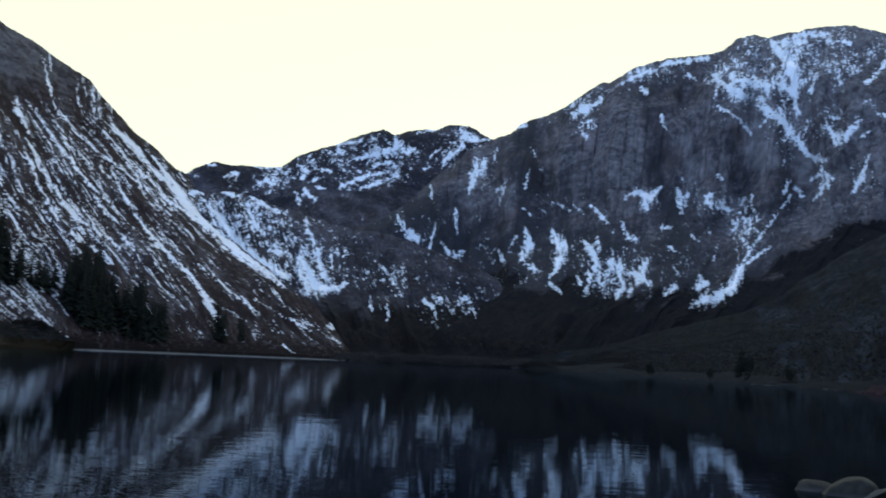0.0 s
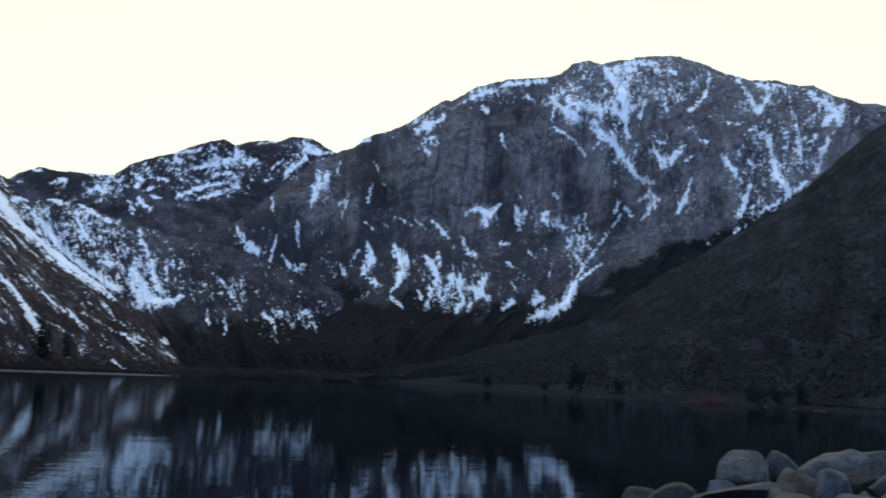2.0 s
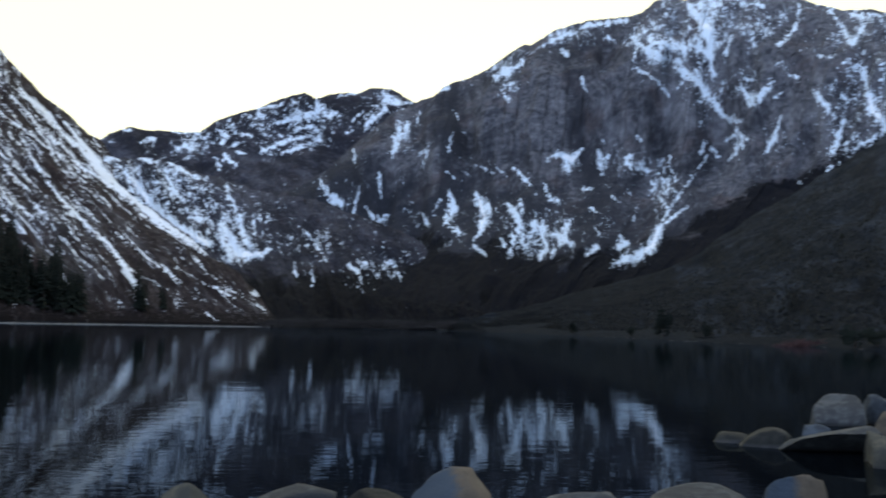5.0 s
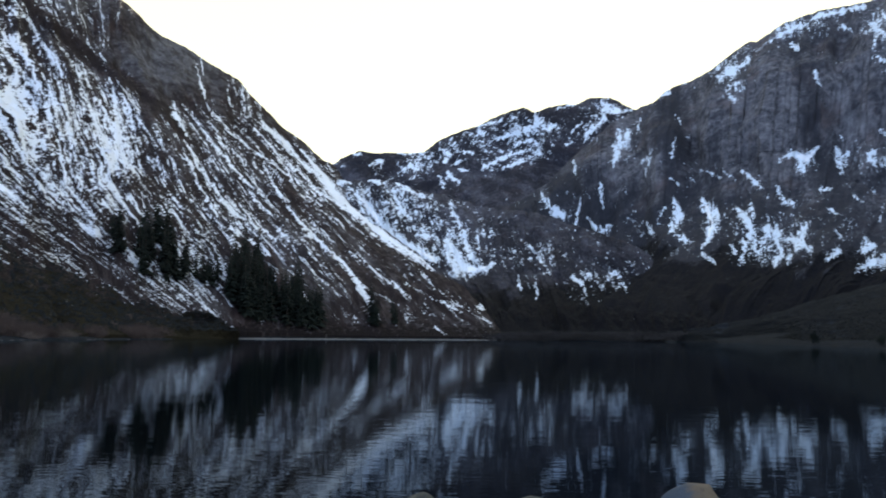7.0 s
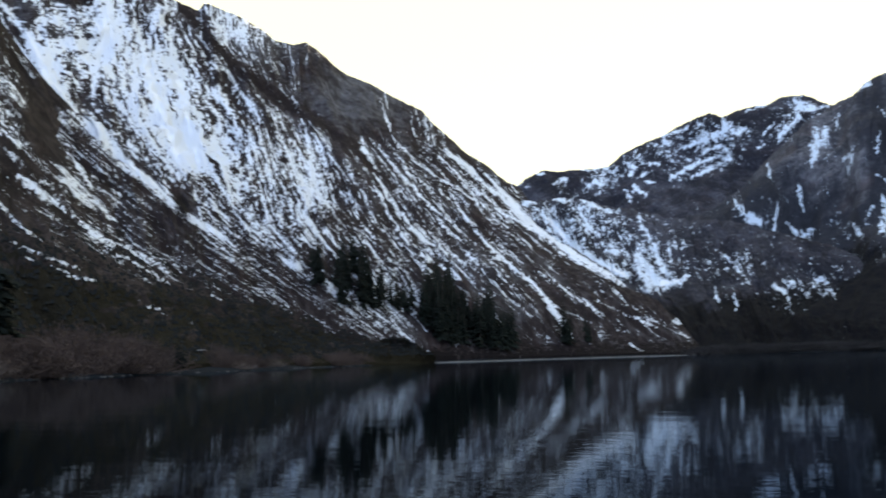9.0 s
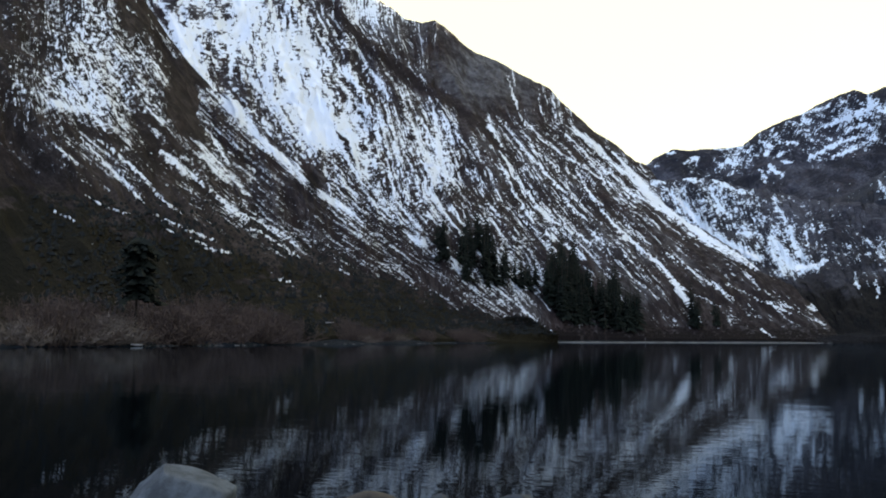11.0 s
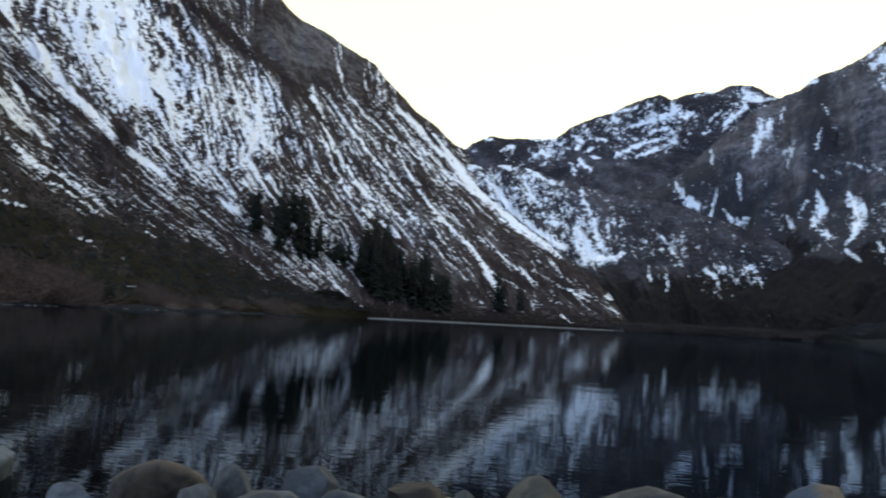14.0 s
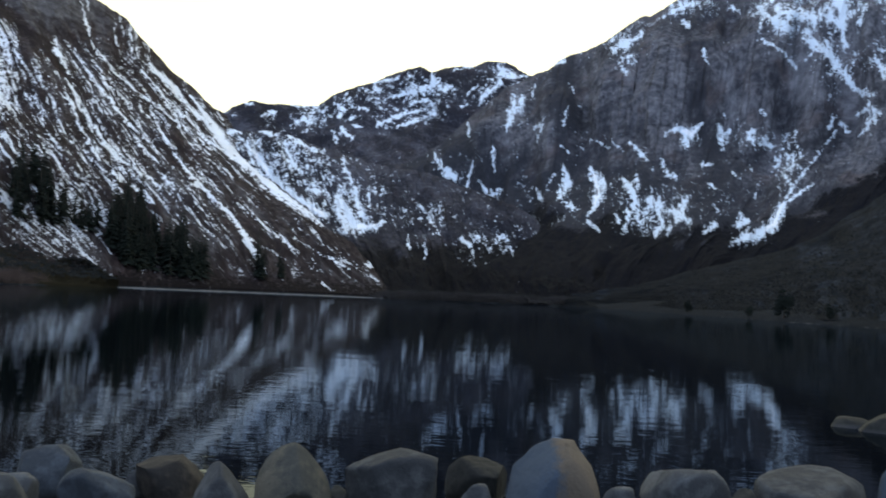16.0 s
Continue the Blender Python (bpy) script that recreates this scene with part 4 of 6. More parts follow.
def cover_left(b, e, u, w, s, v, rel, seed):
    fall = fall_lines(b, e, FALL_NEAR + FALL_SADDLE)
    fall = fall + 0.5 * (fbm(b * 0.7, e * 0.7, 4, seed + 60, 0.6) - 0.5)
    grain = even(fbm(b * 5.0, e * 10.0, 4, seed + 81, 0.8))
    streak = even(fbm(fall * 4.0, e * 0.3, 5, seed + 80, 0.9))
    dashes = even(fbm(fall * 4.0, e * 1.2, 4, seed + 85, 0.75))
    hair = even(fbm(fall * 8.0, e * 0.8, 3, seed + 86, 0.8))
    d = dust(b, e, 0.19, SLOPE_DUST, SLOPE_DUST_LOW) - 0.06 * step(-18, -14, b) - 0.25 * spot(b, e, -18.5, 2.0, 3.0, 1.3) - 0.35 * (1 - step(0.1, 0.9, e))
    d = d + 0.16 * step(18.6, 19.4, e) * step(-35.4, -34.0, b)
    bowl = np.clip(d * 1.6, 0, 1)
    snow = 0.5 + 0.15 * ((0.45 - 0.2 * bowl) * streak + 0.35 * dashes + 0.7 * hair + (0.4 + 0.4 * bowl) * grain + 1.4 * share(d) - 0.25 * rel)
    cut = strokes(b + 0.05 * grain, e + 0.05 * even(fbm(b * 5, e * 5, 4, seed + 71, 0.7)), SNOW_SLOPE)
    snow = np.maximum(snow, 0.43 + 0.40 * cut + 0.05 * grain + 0.04 * dashes + 0.07 * hair)
    rib = np.clip(strokes(b + 0.1 * grain, e, [SLOPE_RIB]), 0, 1)
    hollow = spot(b, e, -36.0, 9.3, 0.42, 0.8)
    snow = snow - 0.5 * hollow - 0.25 * rib
    brush = 1.1 * hollow + 0.75 * (1 - step(0.2, 1.2, e + 0.3 * grain)) + 0.15 * (fbm(u / 90, w / 90, 3, seed + 83) - 0.4)
    crag = np.clip(1.6 * spot(b, e, -25.6, 15.9, 2.6, 1.5) + 0.7 * spot(b, e, -31.5, 18.8, 3, 1.0), 0, 1)
    tone = step(0.45, 0.7, fbm(u / 130, w / 200, 4, seed + 84)) * 0.4 + crag + 0.15 * (streak + dashes) * (1 - crag) - 1.3 * rib
    return snow, brush, np.clip(tone, -0.8, 1), fall


def cover_spur(b, e, u, w, s, v, rel, seed):
    fall = fall_lines(b, e, FALL_SPUR)
    fall = fall + 0.4 * (fbm(b * 0.7, e * 0.7, 3, seed + 60) - 0.5)
    grain = even(fbm(b * 4.6, e * 12.0, 4, seed + 81, 0.8))
    streak = even(fbm(fall * 2.6, e * 0.3, 5, seed + 80, 0.8))
    dashes = even(fbm(fall * 3.4, e * 1.6, 4, seed + 85, 0.75))
    line = np.interp(b, [-50, -46.5, -42, -37, -33, -28, -24], [7.6, 6.4, 5.4, 3.7, 2.9, 1.7, 1.0]) + 1.6 * (fbm(b * 0.8, e * 0.8, 3, seed + 88) - 0.5)
    bench = step(-45.0, -46.5, b) * step(11.6, 13.0, e - 0.25 * (b + 48)) * (1 - step(18, 19.5, e))
    d = dust(b, e, -0.02, SPUR_DUST) + 0.07 * step(-0.4, 2.6, e - line)
    snow = 0.5 + 0.15 * ((0.8 - 0.6 * bench) * streak + 0.5 * dashes * (1 - bench) + (0.5 + 0.5 * bench) * grain + 1.1 * share(d))
    cut = strokes(b + 0.06 * grain, e + 0.05 * even(fbm(b * 5, e * 5, 4, seed + 71, 0.7)), SNOW_SPUR)
    snow = np.maximum(snow, 0.45 + 0.40 * cut + 0.06 * grain + 0.05 * dashes)
    brush = 0.9 * (1 - step(-1.5, 2.0, e - line + 0.4 * grain)) + 0.1
    low = 1 - step(-1.0, 2.0, e - line)
    patch = even(fbm(b * 0.7, e * 1.5, 4, seed + 93, 0.6))
    brush = brush - 0.28 * low * patch
    tone = step(0.45, 0.7, fbm(u / 60, w / 90, 4, seed + 84)) * 0.6 + 0.35 * low + 0.2 * streak
    return snow, brush, np.clip(tone, -0.8, 1), fall


def cover_right(b, e, u, w, s, v, rel, seed):
    fall = b + 0.12 * e + 0.5 * (fbm(b * 0.6, e * 0.6, 3, seed + 60) - 0.5)
    grain = even(fbm(b * 7.0 + 1.4 * e, e * 8.0, 4, seed + 81, 0.85))
    fingers = even(fbm(b * 5.5 + 0.9 * e, e * 1.8, 4, seed + 96, 0.75))
    large = even(fbm(b * 0.8 - 0.4 * e, e * 0.8, 4, seed + 82, 0.6))
    crest = np.interp(b, [-10, 3, 10, 16, 20, 24, 30, 36], [5, 14, 17, 18.6, 19.4, 19.4, 17.7, 15.8])
    d = dust(b, e, 0.016, CLIFF_DUST) + 0.10 * step(-2.4, -0.3, e - crest) * step(14, 17, b) + 0.12 * step(-1.0, -0.2, e - crest) * (1 - step(7, 13, b)) * step(2, 5, b)
    d = d + 0.03 * bump(e, 6.6, 1.9) * (1 - step(17, 20, b)) - 0.05 * spot(b, e, 10, 13, 6, 2.0) - 0.1 * (1 - step(3.6, 5.0, e))
    snow = 0.5 + 0.16 * (0.75 * grain + 0.35 * fingers + 0.45 * large + 1.1 * share(d) - 0.3 * rel)
    cut = strokes(b + 0.05 * grain, e + 0.05 * even(fbm(b * 4 + 9, e * 4, 5, seed + 71, 0.72)), SNOW_FACE + SNOW_FOOT + SNOW_SUMMIT)
    snow = np.maximum(snow, 0.44 + 0.36 * cut + 0.12 * fingers + 0.08 * grain)
    edge = np.interp(b, [-5, 3, 8, 12, 16, 20, 26, 32, 38], [2.6, 2.6, 2.3, 2.0, 2.2, 3.9, 7.1, 9.6, 10.6])
    brush = 0.9 * (1 - step(1.6, 4.0, e - edge + 2.5 * (fbm(u / 120, w / 120, 4, seed + 90) - 0.5)))
    # buttress shading and summit haze go into the tone: dark columns, paler heights
    column_shade = even(fbm(fall * 1.2, e * 0.22, 4, seed + 97, 0.55))
    strata = even(fbm(b * 0.5 + 0.3 * e, e * 1.4 - 0.5 * b, 4, seed + 98, 0.65))
    tone = dust(b, e, -0.42, CLIFF_TONE) - 0.50 * (1 - step(7, 17, b)) - 0.25 * (1 - step(5, 9, e)) + 0.45 * step(6.5, 12, e) + (0.4 * step(13, 19, b) - 0.2 * step(23, 29, b)) * step(8, 13, e) + 0.42 * column_shade * np.clip(bump(e, 12.5, 4.5), 0.2, 1) + 0.22 * strata + 0.2 * even(fbm(b * 0.4, e * 0.4, 3, seed + 94))
    return snow, brush, np.clip(tone, -0.9, 1), fall


def cover_far(b, e, u, w, s, v, rel, seed):
    grain = even(fbm(b * 4.5 + 1.2 * e, e * 6.0, 4, seed + 81, 0.85))
    large = even(fbm(b * 0.7, e * 0.9, 3, seed + 82, 0.6))
    fingers = even(fbm(b * 2.6 - 1.5 * e, e * 4.0 + b, 4, seed + 96, 0.75))
    d = dust(b, e, 0.03, FAR_DUST) + 0.03 * step(9.5, 12, e)
    cut = strokes(b + 0.05 * grain, e + 0.05 * even(fbm(b * 4 + 9, e * 4, 5, seed + 71, 0.72)), SNOW_FAR)
    snow = np.maximum(0.5 + 0.16 * (0.75 * grain + 0.4 * fingers + 0.5 * large + 1.1 * share(d) - 0.3 * rel), 0.44 + 0.40 * cut + 0.10 * fingers + 0.07 * grain)
    return snow, 0 * b - 1, np.clip(0.5 * even(fbm(b * 0.6 + 0.8 * e, e * 1.2, 4, seed + 84)) + 0.3 * fingers - 0.1, -0.9, 1), b - 0.5 * e


def cover_knoll(b, e, u, w, s, v, rel, seed):
    grain = even(fbm(b * 5.0 - 1.6 * e, e * 5.4, 4, seed + 81, 0.85))
    large = even(fbm(b * 0.8, e * 0.8, 3, seed + 82, 0.6))
    fingers = even(fbm(b * 4.5 + 3.0 * e, e * 2.2 - b, 4, seed + 96, 0.75))
    d = dust(b, e, 0.025, KNOLL_DUST) - 0.1 * (1 - step(1.2, 2.2, e))
    cut = strokes(b + 0.05 * grain, e + 0.05 * even(fbm(b * 4 + 9, e * 4, 5, seed + 71, 0.72)), SNOW_KNOLL)
    snow = np.maximum(0.5 + 0.16 * (0.75 * grain + 0.4 * fingers + 0.45 * large + 1.1 * share(d) - 0.3 * rel), 0.44 + 0.40 * cut + 0.10 * fingers + 0.07 * grain)
    brush = 0.9 * (1 - step(1.6, 4.0, e - 0.6 * step(-6, -2, b) + 2.0 * (fbm(u / 80, w / 80, 4, seed + 90) - 0.5)))
    tone = dust(b, e, -0.3, KNOLL_TONE) + 0.4 * even(fbm(b * 0.9 + 0.5 * e, e * 1.3, 4, seed + 84))
    return snow, brush, np.clip(tone, -0.9, 1), b + 0.4 * e


def cover_brush(b, e, u, w, s, v, rel, seed):
    crumbs = fbm(u / 9, w / 9, 4, seed + 81, 0.65)
    patches = even(fbm(b * 0.9, e * 1.1, 5, seed + 82, 0.68))
    snow = 0.5 + 0.5 * strokes(b, e, [[(38.9, 8.8, 0.1), (39.6, 9.3, 0.2), (41.5, 10.6, 0.3)]])
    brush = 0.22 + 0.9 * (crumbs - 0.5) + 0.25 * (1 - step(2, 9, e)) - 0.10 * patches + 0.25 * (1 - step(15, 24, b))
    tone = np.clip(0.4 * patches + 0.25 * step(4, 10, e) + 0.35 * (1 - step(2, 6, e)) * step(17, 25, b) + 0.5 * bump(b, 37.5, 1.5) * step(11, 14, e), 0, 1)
    return np.minimum(snow, 1), brush, tone, b


# far range behind the saddle
mountain("mountain_far",
         [(-24, 9.5), (-20, 9.6), (-16, 10.2), (-15.2, 10.8), (-14.1, 11.2), (-13.4, 11.05), (-11.4, 11.15), (-10.1, 11.2), (-9.2, 11.9), (-8.1, 12.4),
          (-6.7, 12.9), (-5.3, 13.5), (-4, 13.95), (-3.3, 13.65), (-2.5, 13.9), (-0.6, 14.1), (0.2, 14.45), (1.3, 14.4), (2, 14.0), (2.8, 13.6), (4, 13.2), (9, 12)],
         [(-24, 3500), (-5, 3700), (3, 3300), (9, 3200)],
         [(0, -20, 2300, 150), (0.5, -7, 2500, 200), (1, 9, 2300, 120)],
         [(0, 0), (0.3, 0.3), (0.6, 0.55), (0.85, 0.85), (1, 1)],
         640, 180, FAR_ROCK, cover_far, (150, 45, 14), 21, SNOW_FAR, label="dark rocky far range dusted with snow above a saddle")
# cliffs and summit over the far shore
CLIFF = mountain("mountain_cliff",
         [(-10, 4.6), (-7, 6.6), (-4.6, 8.2), (-2.6, 9.4), (-1, 10.9), (0.6, 12.3), (2.2, 13.2), (2.9, 13.6), (3.9, 14.0), (4.6, 14.6), (6, 15.1), (7.2, 15.6), (8.6, 16.5), (9.5, 17.1), (9.9, 17.0), (11.6, 18.0), (13.3, 18.4),
          (15.7, 18.5), (16.5, 18.65), (17.4, 19.35), (18.4, 19.5), (19.2, 19.2), (19.9, 19.4), (22, 19.6), (23.9, 19.55), (25.1, 19.1), (26.6, 18.4),
          (27.9, 18.0), (29.6, 17.8), (30.8, 17.4), (31.5, 17.4), (32.7, 16.7), (34, 16.2), (35.5, 15.9), (38, 15.4), (44, 14)],
         [(-10, 2500), (-2, 2700), (3, 2700), (12, 2700), (23, 2950), (34, 2500), (44, 2300)],
         [(0, -10, 1180, 6), (0.15, -4, 1150, 6), (0.4, 6, 1000, 4), (0.66, 14, 980, 3), (1, 34, 1000, 20)],
         [(0, 0), (0.15, 0.06), (0.35, 0.17), (0.52, 0.29), (0.6, 0.40), (0.72, 0.66), (0.82, 0.78), (1, 1)],
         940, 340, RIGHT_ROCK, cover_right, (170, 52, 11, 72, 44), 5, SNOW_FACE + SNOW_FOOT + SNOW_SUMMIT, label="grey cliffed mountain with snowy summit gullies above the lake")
# knoll and snow bowl under the saddle
KNOLL = mountain("mountain_knoll",
         [(-22, 8.5), (-16, 9.3), (-14.9, 9.5), (-13.3, 9.55), (-11.6, 9.3), (-9.9, 8.75), (-7.8, 8.45), (-6.1, 7.8), (-3.7, 7.7), (-1, 6.9), (2, 5.8), (5, 4.2), (8, 3)],
         [(-22, 2500), (-8, 2350), (0, 1900), (8, 1500)],
         [(0, -13, 1150, 5), (0.45, -5.5, 1000, 3), (1, 7, 940, 3)],
         [(0, 0), (0.2, 0.14), (0.45, 0.30), (0.7, 0.55), (0.88, 0.84), (1, 1)],
         580, 210, FAR_ROCK, cover_knoll, (90, 26, 10), 13, SNOW_KNOLL, jag=0.25, label="dark rock knoll with a snow bowl below the saddle")
# long streaked slope on the near side of the saddle
SLOPE = mountain("mountain_slope",
         [(-58, 25), (-50, 24), (-44, 22.8), (-40, 21.8), (-38.4, 21.5), (-37.4, 21.35), (-36, 21), (-35.1, 20.6), (-34.7, 21.1), (-33.95, 20.95), (-33, 20.65), (-32.2, 20.25), (-31.3, 19.8),
          (-30.4, 19.1), (-29.4, 19), (-28.55, 19.15), (-28, 18.8), (-27, 17.9), (-26.2, 17.3), (-25, 16.85), (-24.1, 16.5), (-23.3, 16), (-22.3, 15.5), (-21.5, 15.1), (-20.85, 14.4),
          (-20.1, 13.7), (-19.3, 13), (-18.8, 12.5), (-18.1, 12), (-17.4, 11.6), (-16.9, 11.05), (-16.3, 10.6), (-15.5, 10.3), (-14.9, 9.4)],
         [(-58, 1500), (-38, 1750), (-26, 2100), (-15.6, 2600), (-14.9, 2600)],
         [(0, -50, 480, 20), (0.3, -37, 520, 14), (0.6, -25, 640, 6), (0.8, -15, 800, 3), (0.97, -5.9, 930, 3), (1, -4.8, 960, -6)],
         [(0, 0), (0.05, 0.07), (0.1, 0.125), (0.25, 0.235), (0.5, 0.42), (0.75, 0.64), (0.9, 0.85), (1, 1)],
         940, 360, LEFT_ROCK, cover_left, (70, 20, 8), 3, SNOW_SLOPE, label="steep brown scree mountainside streaked with snow chutes")
# brush-covered spur above the near shore
SPUR = mountain("mountain_spur",
         [(-80, 27), (-64, 26), (-52, 23.5), (-47.7, 21.1), (-44.8, 17.4), (-41.2, 13.6), (-37.9, 10.8), (-35.3, 8.3), (-32.6, 6.2), (-29.9, 4.1), (-27.2, 2.2), (-24.4, 1.1), (-22, 0.5)],
         [(-80, 800), (-45, 1050), (-35, 850), (-22, 650)],
         [(0, -66, 150, 4), (0.276, -48, 228, 3), (0.517, -38, 300, 3), (0.67, -31, 400, 2.5), (0.81, -26.5, 480, 2), (1, -21, 640, 0)],
         [(0, 0), (0.1, 0.06), (0.3, 0.22), (0.6, 0.50), (0.85, 0.80), (1, 1)],
         680, 220, SPUR_ROCK, cover_spur, (45, 12, 5), 8, SNOW_SPUR, label="brown brushy spur with thin snow streaks above the shore")
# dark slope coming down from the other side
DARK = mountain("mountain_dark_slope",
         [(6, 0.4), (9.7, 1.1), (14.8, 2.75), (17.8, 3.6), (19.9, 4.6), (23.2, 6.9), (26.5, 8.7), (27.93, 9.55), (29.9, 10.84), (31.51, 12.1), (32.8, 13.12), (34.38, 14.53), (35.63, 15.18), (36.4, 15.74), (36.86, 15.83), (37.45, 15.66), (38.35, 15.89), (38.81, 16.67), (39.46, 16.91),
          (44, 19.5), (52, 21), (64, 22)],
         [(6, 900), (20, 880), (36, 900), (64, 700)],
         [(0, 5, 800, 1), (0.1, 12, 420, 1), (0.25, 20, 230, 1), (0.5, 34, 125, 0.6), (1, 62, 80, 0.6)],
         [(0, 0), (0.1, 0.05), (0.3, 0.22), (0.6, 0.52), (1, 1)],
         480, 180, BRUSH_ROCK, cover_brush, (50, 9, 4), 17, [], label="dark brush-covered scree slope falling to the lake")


# ---- ground and lake ----
SHORE = [(-180, 4), (-100, 5), (-75, 60), (-60, 170), (-46, 218), (-40, 260), (-33, 340), (-26, 480), (-21, 680), (-6, 900), (4, 860), (11, 420), (17.5, 240), (24, 180),
         (33.7, 122), (38.6, 102), (50, 60), (70, 20), (100, 5), (180, 4)]


def ground_height(B, R):
    shore = np.interp(B, [q[0] for q in SHORE], [q[1] for q in SHORE])
    shore = shore * (1 + 0.05 * (fbm(B / 2.0, B * 0, 4, 91) - 0.5))
    inland = R - shore
    x, y = place(B, R)
    z = np.where(inland < 0, np.maximum(0.09 * inland, -6), 0.5 * step(0, 3, inland) + np.minimum(0.035 * inland, 40))
    z = z + np.clip(inland / 12, 0, 1) * (1.2 * (fbm(x / 18, y / 18, 4, 92) - 0.5))
    z = np.maximum(z, 0.35 - 0.085 * np.maximum(R - 4, 0))                     # the bank in front of the eye
    z = np.maximum(z, 0.22 - 0.012 * (B - 37) ** 2 - 0.03 * (R - 22) ** 2)     # the shoal under the boulder pile
    return z


def ground_sheet():
    bearing = np.linspace(-180, 180, 481)
    dist = np.concatenate([[0.01], np.geomspace(2, 4700, 130)])
    B, R = np.meshgrid(bearing, dist)
    x, y = place(B, R)
    z = ground_height(B, R)
    none = np.zeros_like(z)
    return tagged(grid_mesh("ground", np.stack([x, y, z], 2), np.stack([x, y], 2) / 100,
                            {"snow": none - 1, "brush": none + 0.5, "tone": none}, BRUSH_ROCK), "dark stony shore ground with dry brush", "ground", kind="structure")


ground_sheet()


def water_material():
    """A dark blue body under a clear mirror that grows towards grazing angles."""
    m, n, l, p = nodes_of("still_lake_water")
    co = n.new("ShaderNodeTexCoord").outputs["Object"]
    small = noise_node(n, l, co, 6.0, 2, 0.5, (0.45, 1.0, 1.0))
    mid = noise_node(n, l, co, 1.3, 2, 0.5, (0.5, 1.0, 1.0))
    swell = noise_node(n, l, co, 0.22, 2, 0.5, (0.6, 1.0, 1.0))
    height = calc(n, l, "ADD", calc(n, l, "MULTIPLY", small, 0.0013), calc(n, l, "MULTIPLY", mid, 0.0026))
    height = calc(n, l, "ADD", height, calc(n, l, "MULTIPLY", swell, 0.008))
    normal = bump_node(n, l, height, 1.0, 1.0)
    p.inputs["Base Color"].default_value = (0.0010, 0.0015, 0.0021, 1)
    p.inputs["Roughness"].default_value, p.inputs["Specular IOR Level"].default_value = 0.5, 0.0
    gloss = n.new("ShaderNodeBsdfAnisotropic")
    gloss.inputs["Color"].default_value = (0.80, 0.90, 1.0, 1)
    gloss.inputs["Roughness"].default_value = 0.02
    fresnel = n.new("ShaderNodeFresnel")
    fresnel.inputs["IOR"].default_value = 1.081
    both = n.new("ShaderNodeMixShader")
    for a, b in ((normal, gloss.inputs["Normal"]), (normal, fresnel.inputs["Normal"]), (fresnel.outputs[0], both.inputs[0]),
                 (p.outputs[0], both.inputs[1]), (gloss.outputs[0], both.inputs[2]), (both.outputs[0], n["Material Output"].inputs["Surface"])):
        l.new(a, b)
    return m


def lake():
    bm = bmesh.new()
    bmesh.ops.create_circle(bm, cap_ends=True, segments=96, radius=1500)
    me = bpy.data.meshes.new("lake")
    bm.to_mesh(me)
    bm.free()
    me.materials.append(water_material())
    ob = new("lake", me)
    return tagged(ob, "dark calm mountain lake with faint ripples", "lake", kind="structure")


lake()


# ---- boulders by the water ----
def stone_material(name, base, second, speck, patch=2.2, split=0.0):
    m, n, l, p = nodes_of(name)
    co = n.new("ShaderNodeTexCoord").outputs["Object"]
    r = n.new("ShaderNodeObjectInfo").outputs["Random"]
    shift = n.new("ShaderNodeVectorMath")
    l.new(co, shift.inputs[0])
    l.new(r, shift.inputs[1])
    blotch = noise_node(n, l, shift.outputs[0], patch, 5, 0.6)
    fine = noise_node(n, l, shift.outputs[0], 38, 4, 0.7)
    blotch = calc(n, l, "ADD", blotch, calc(n, l, "MULTIPLY", calc(n, l, "SUBTRACT", noise_node(n, l, shift.outputs[0], 9.0, 4, 0.65), 0.5), 0.5))
    if split:
        side = n.new("ShaderNodeSeparateXYZ")
        l.new(co, side.inputs[0])
        blotch = calc(n, l, "ADD", blotch, calc(n, l, "MULTIPLY", side.outputs["X"], split))
    colour = mix(n, l, ramp(n, l, blotch, [(0.42, (0, 0, 0)), (0.60, (1, 1, 1))]), base, second)
    colour = mix(n, l, ramp(n, l, fine, [(0.55, (0, 0, 0)), (0.75, (0.6, 0.6, 0.6))]), colour, speck)
    dim = n.new("ShaderNodeHueSaturation")
    l.new(calc(n, l, "ADD", calc(n, l, "MULTIPLY", r, 0.5), 0.75), dim.inputs["Value"])
    l.new(colour, dim.inputs["Color"])
    height = n.new("ShaderNodeSeparateXYZ")
    l.new(n.new("ShaderNodeNewGeometry").outputs["Position"], height.inputs[0])
    wet = ramp(n, l, calc(n, l, "ADD", height.outputs["Z"], calc(n, l, "MULTIPLY", blotch, 0.08)), [(0.05, (1, 1, 1)), (0.11, (0, 0, 0))])
    colour = mix(n, l, wet, dim.outputs["Color"], mix(n, l, 0.65, dim.outputs["Color"], (0.02, 0.018, 0.015)))
    l.new(colour, p.inputs["Base Color"])
    l.new(calc(n, l, "SUBTRACT", 0.85, calc(n, l, "MULTIPLY", wet, 0.5)), p.inputs["Roughness"])
    p.inputs["Specular IOR Level"].default_value = 0.3
    l.new(bump_node(n, l, calc(n, l, "ADD", calc(n, l, "MULTIPLY", fine, 0.25), blotch), 0.04, 0.7), p.inputs["Normal"])
    return m


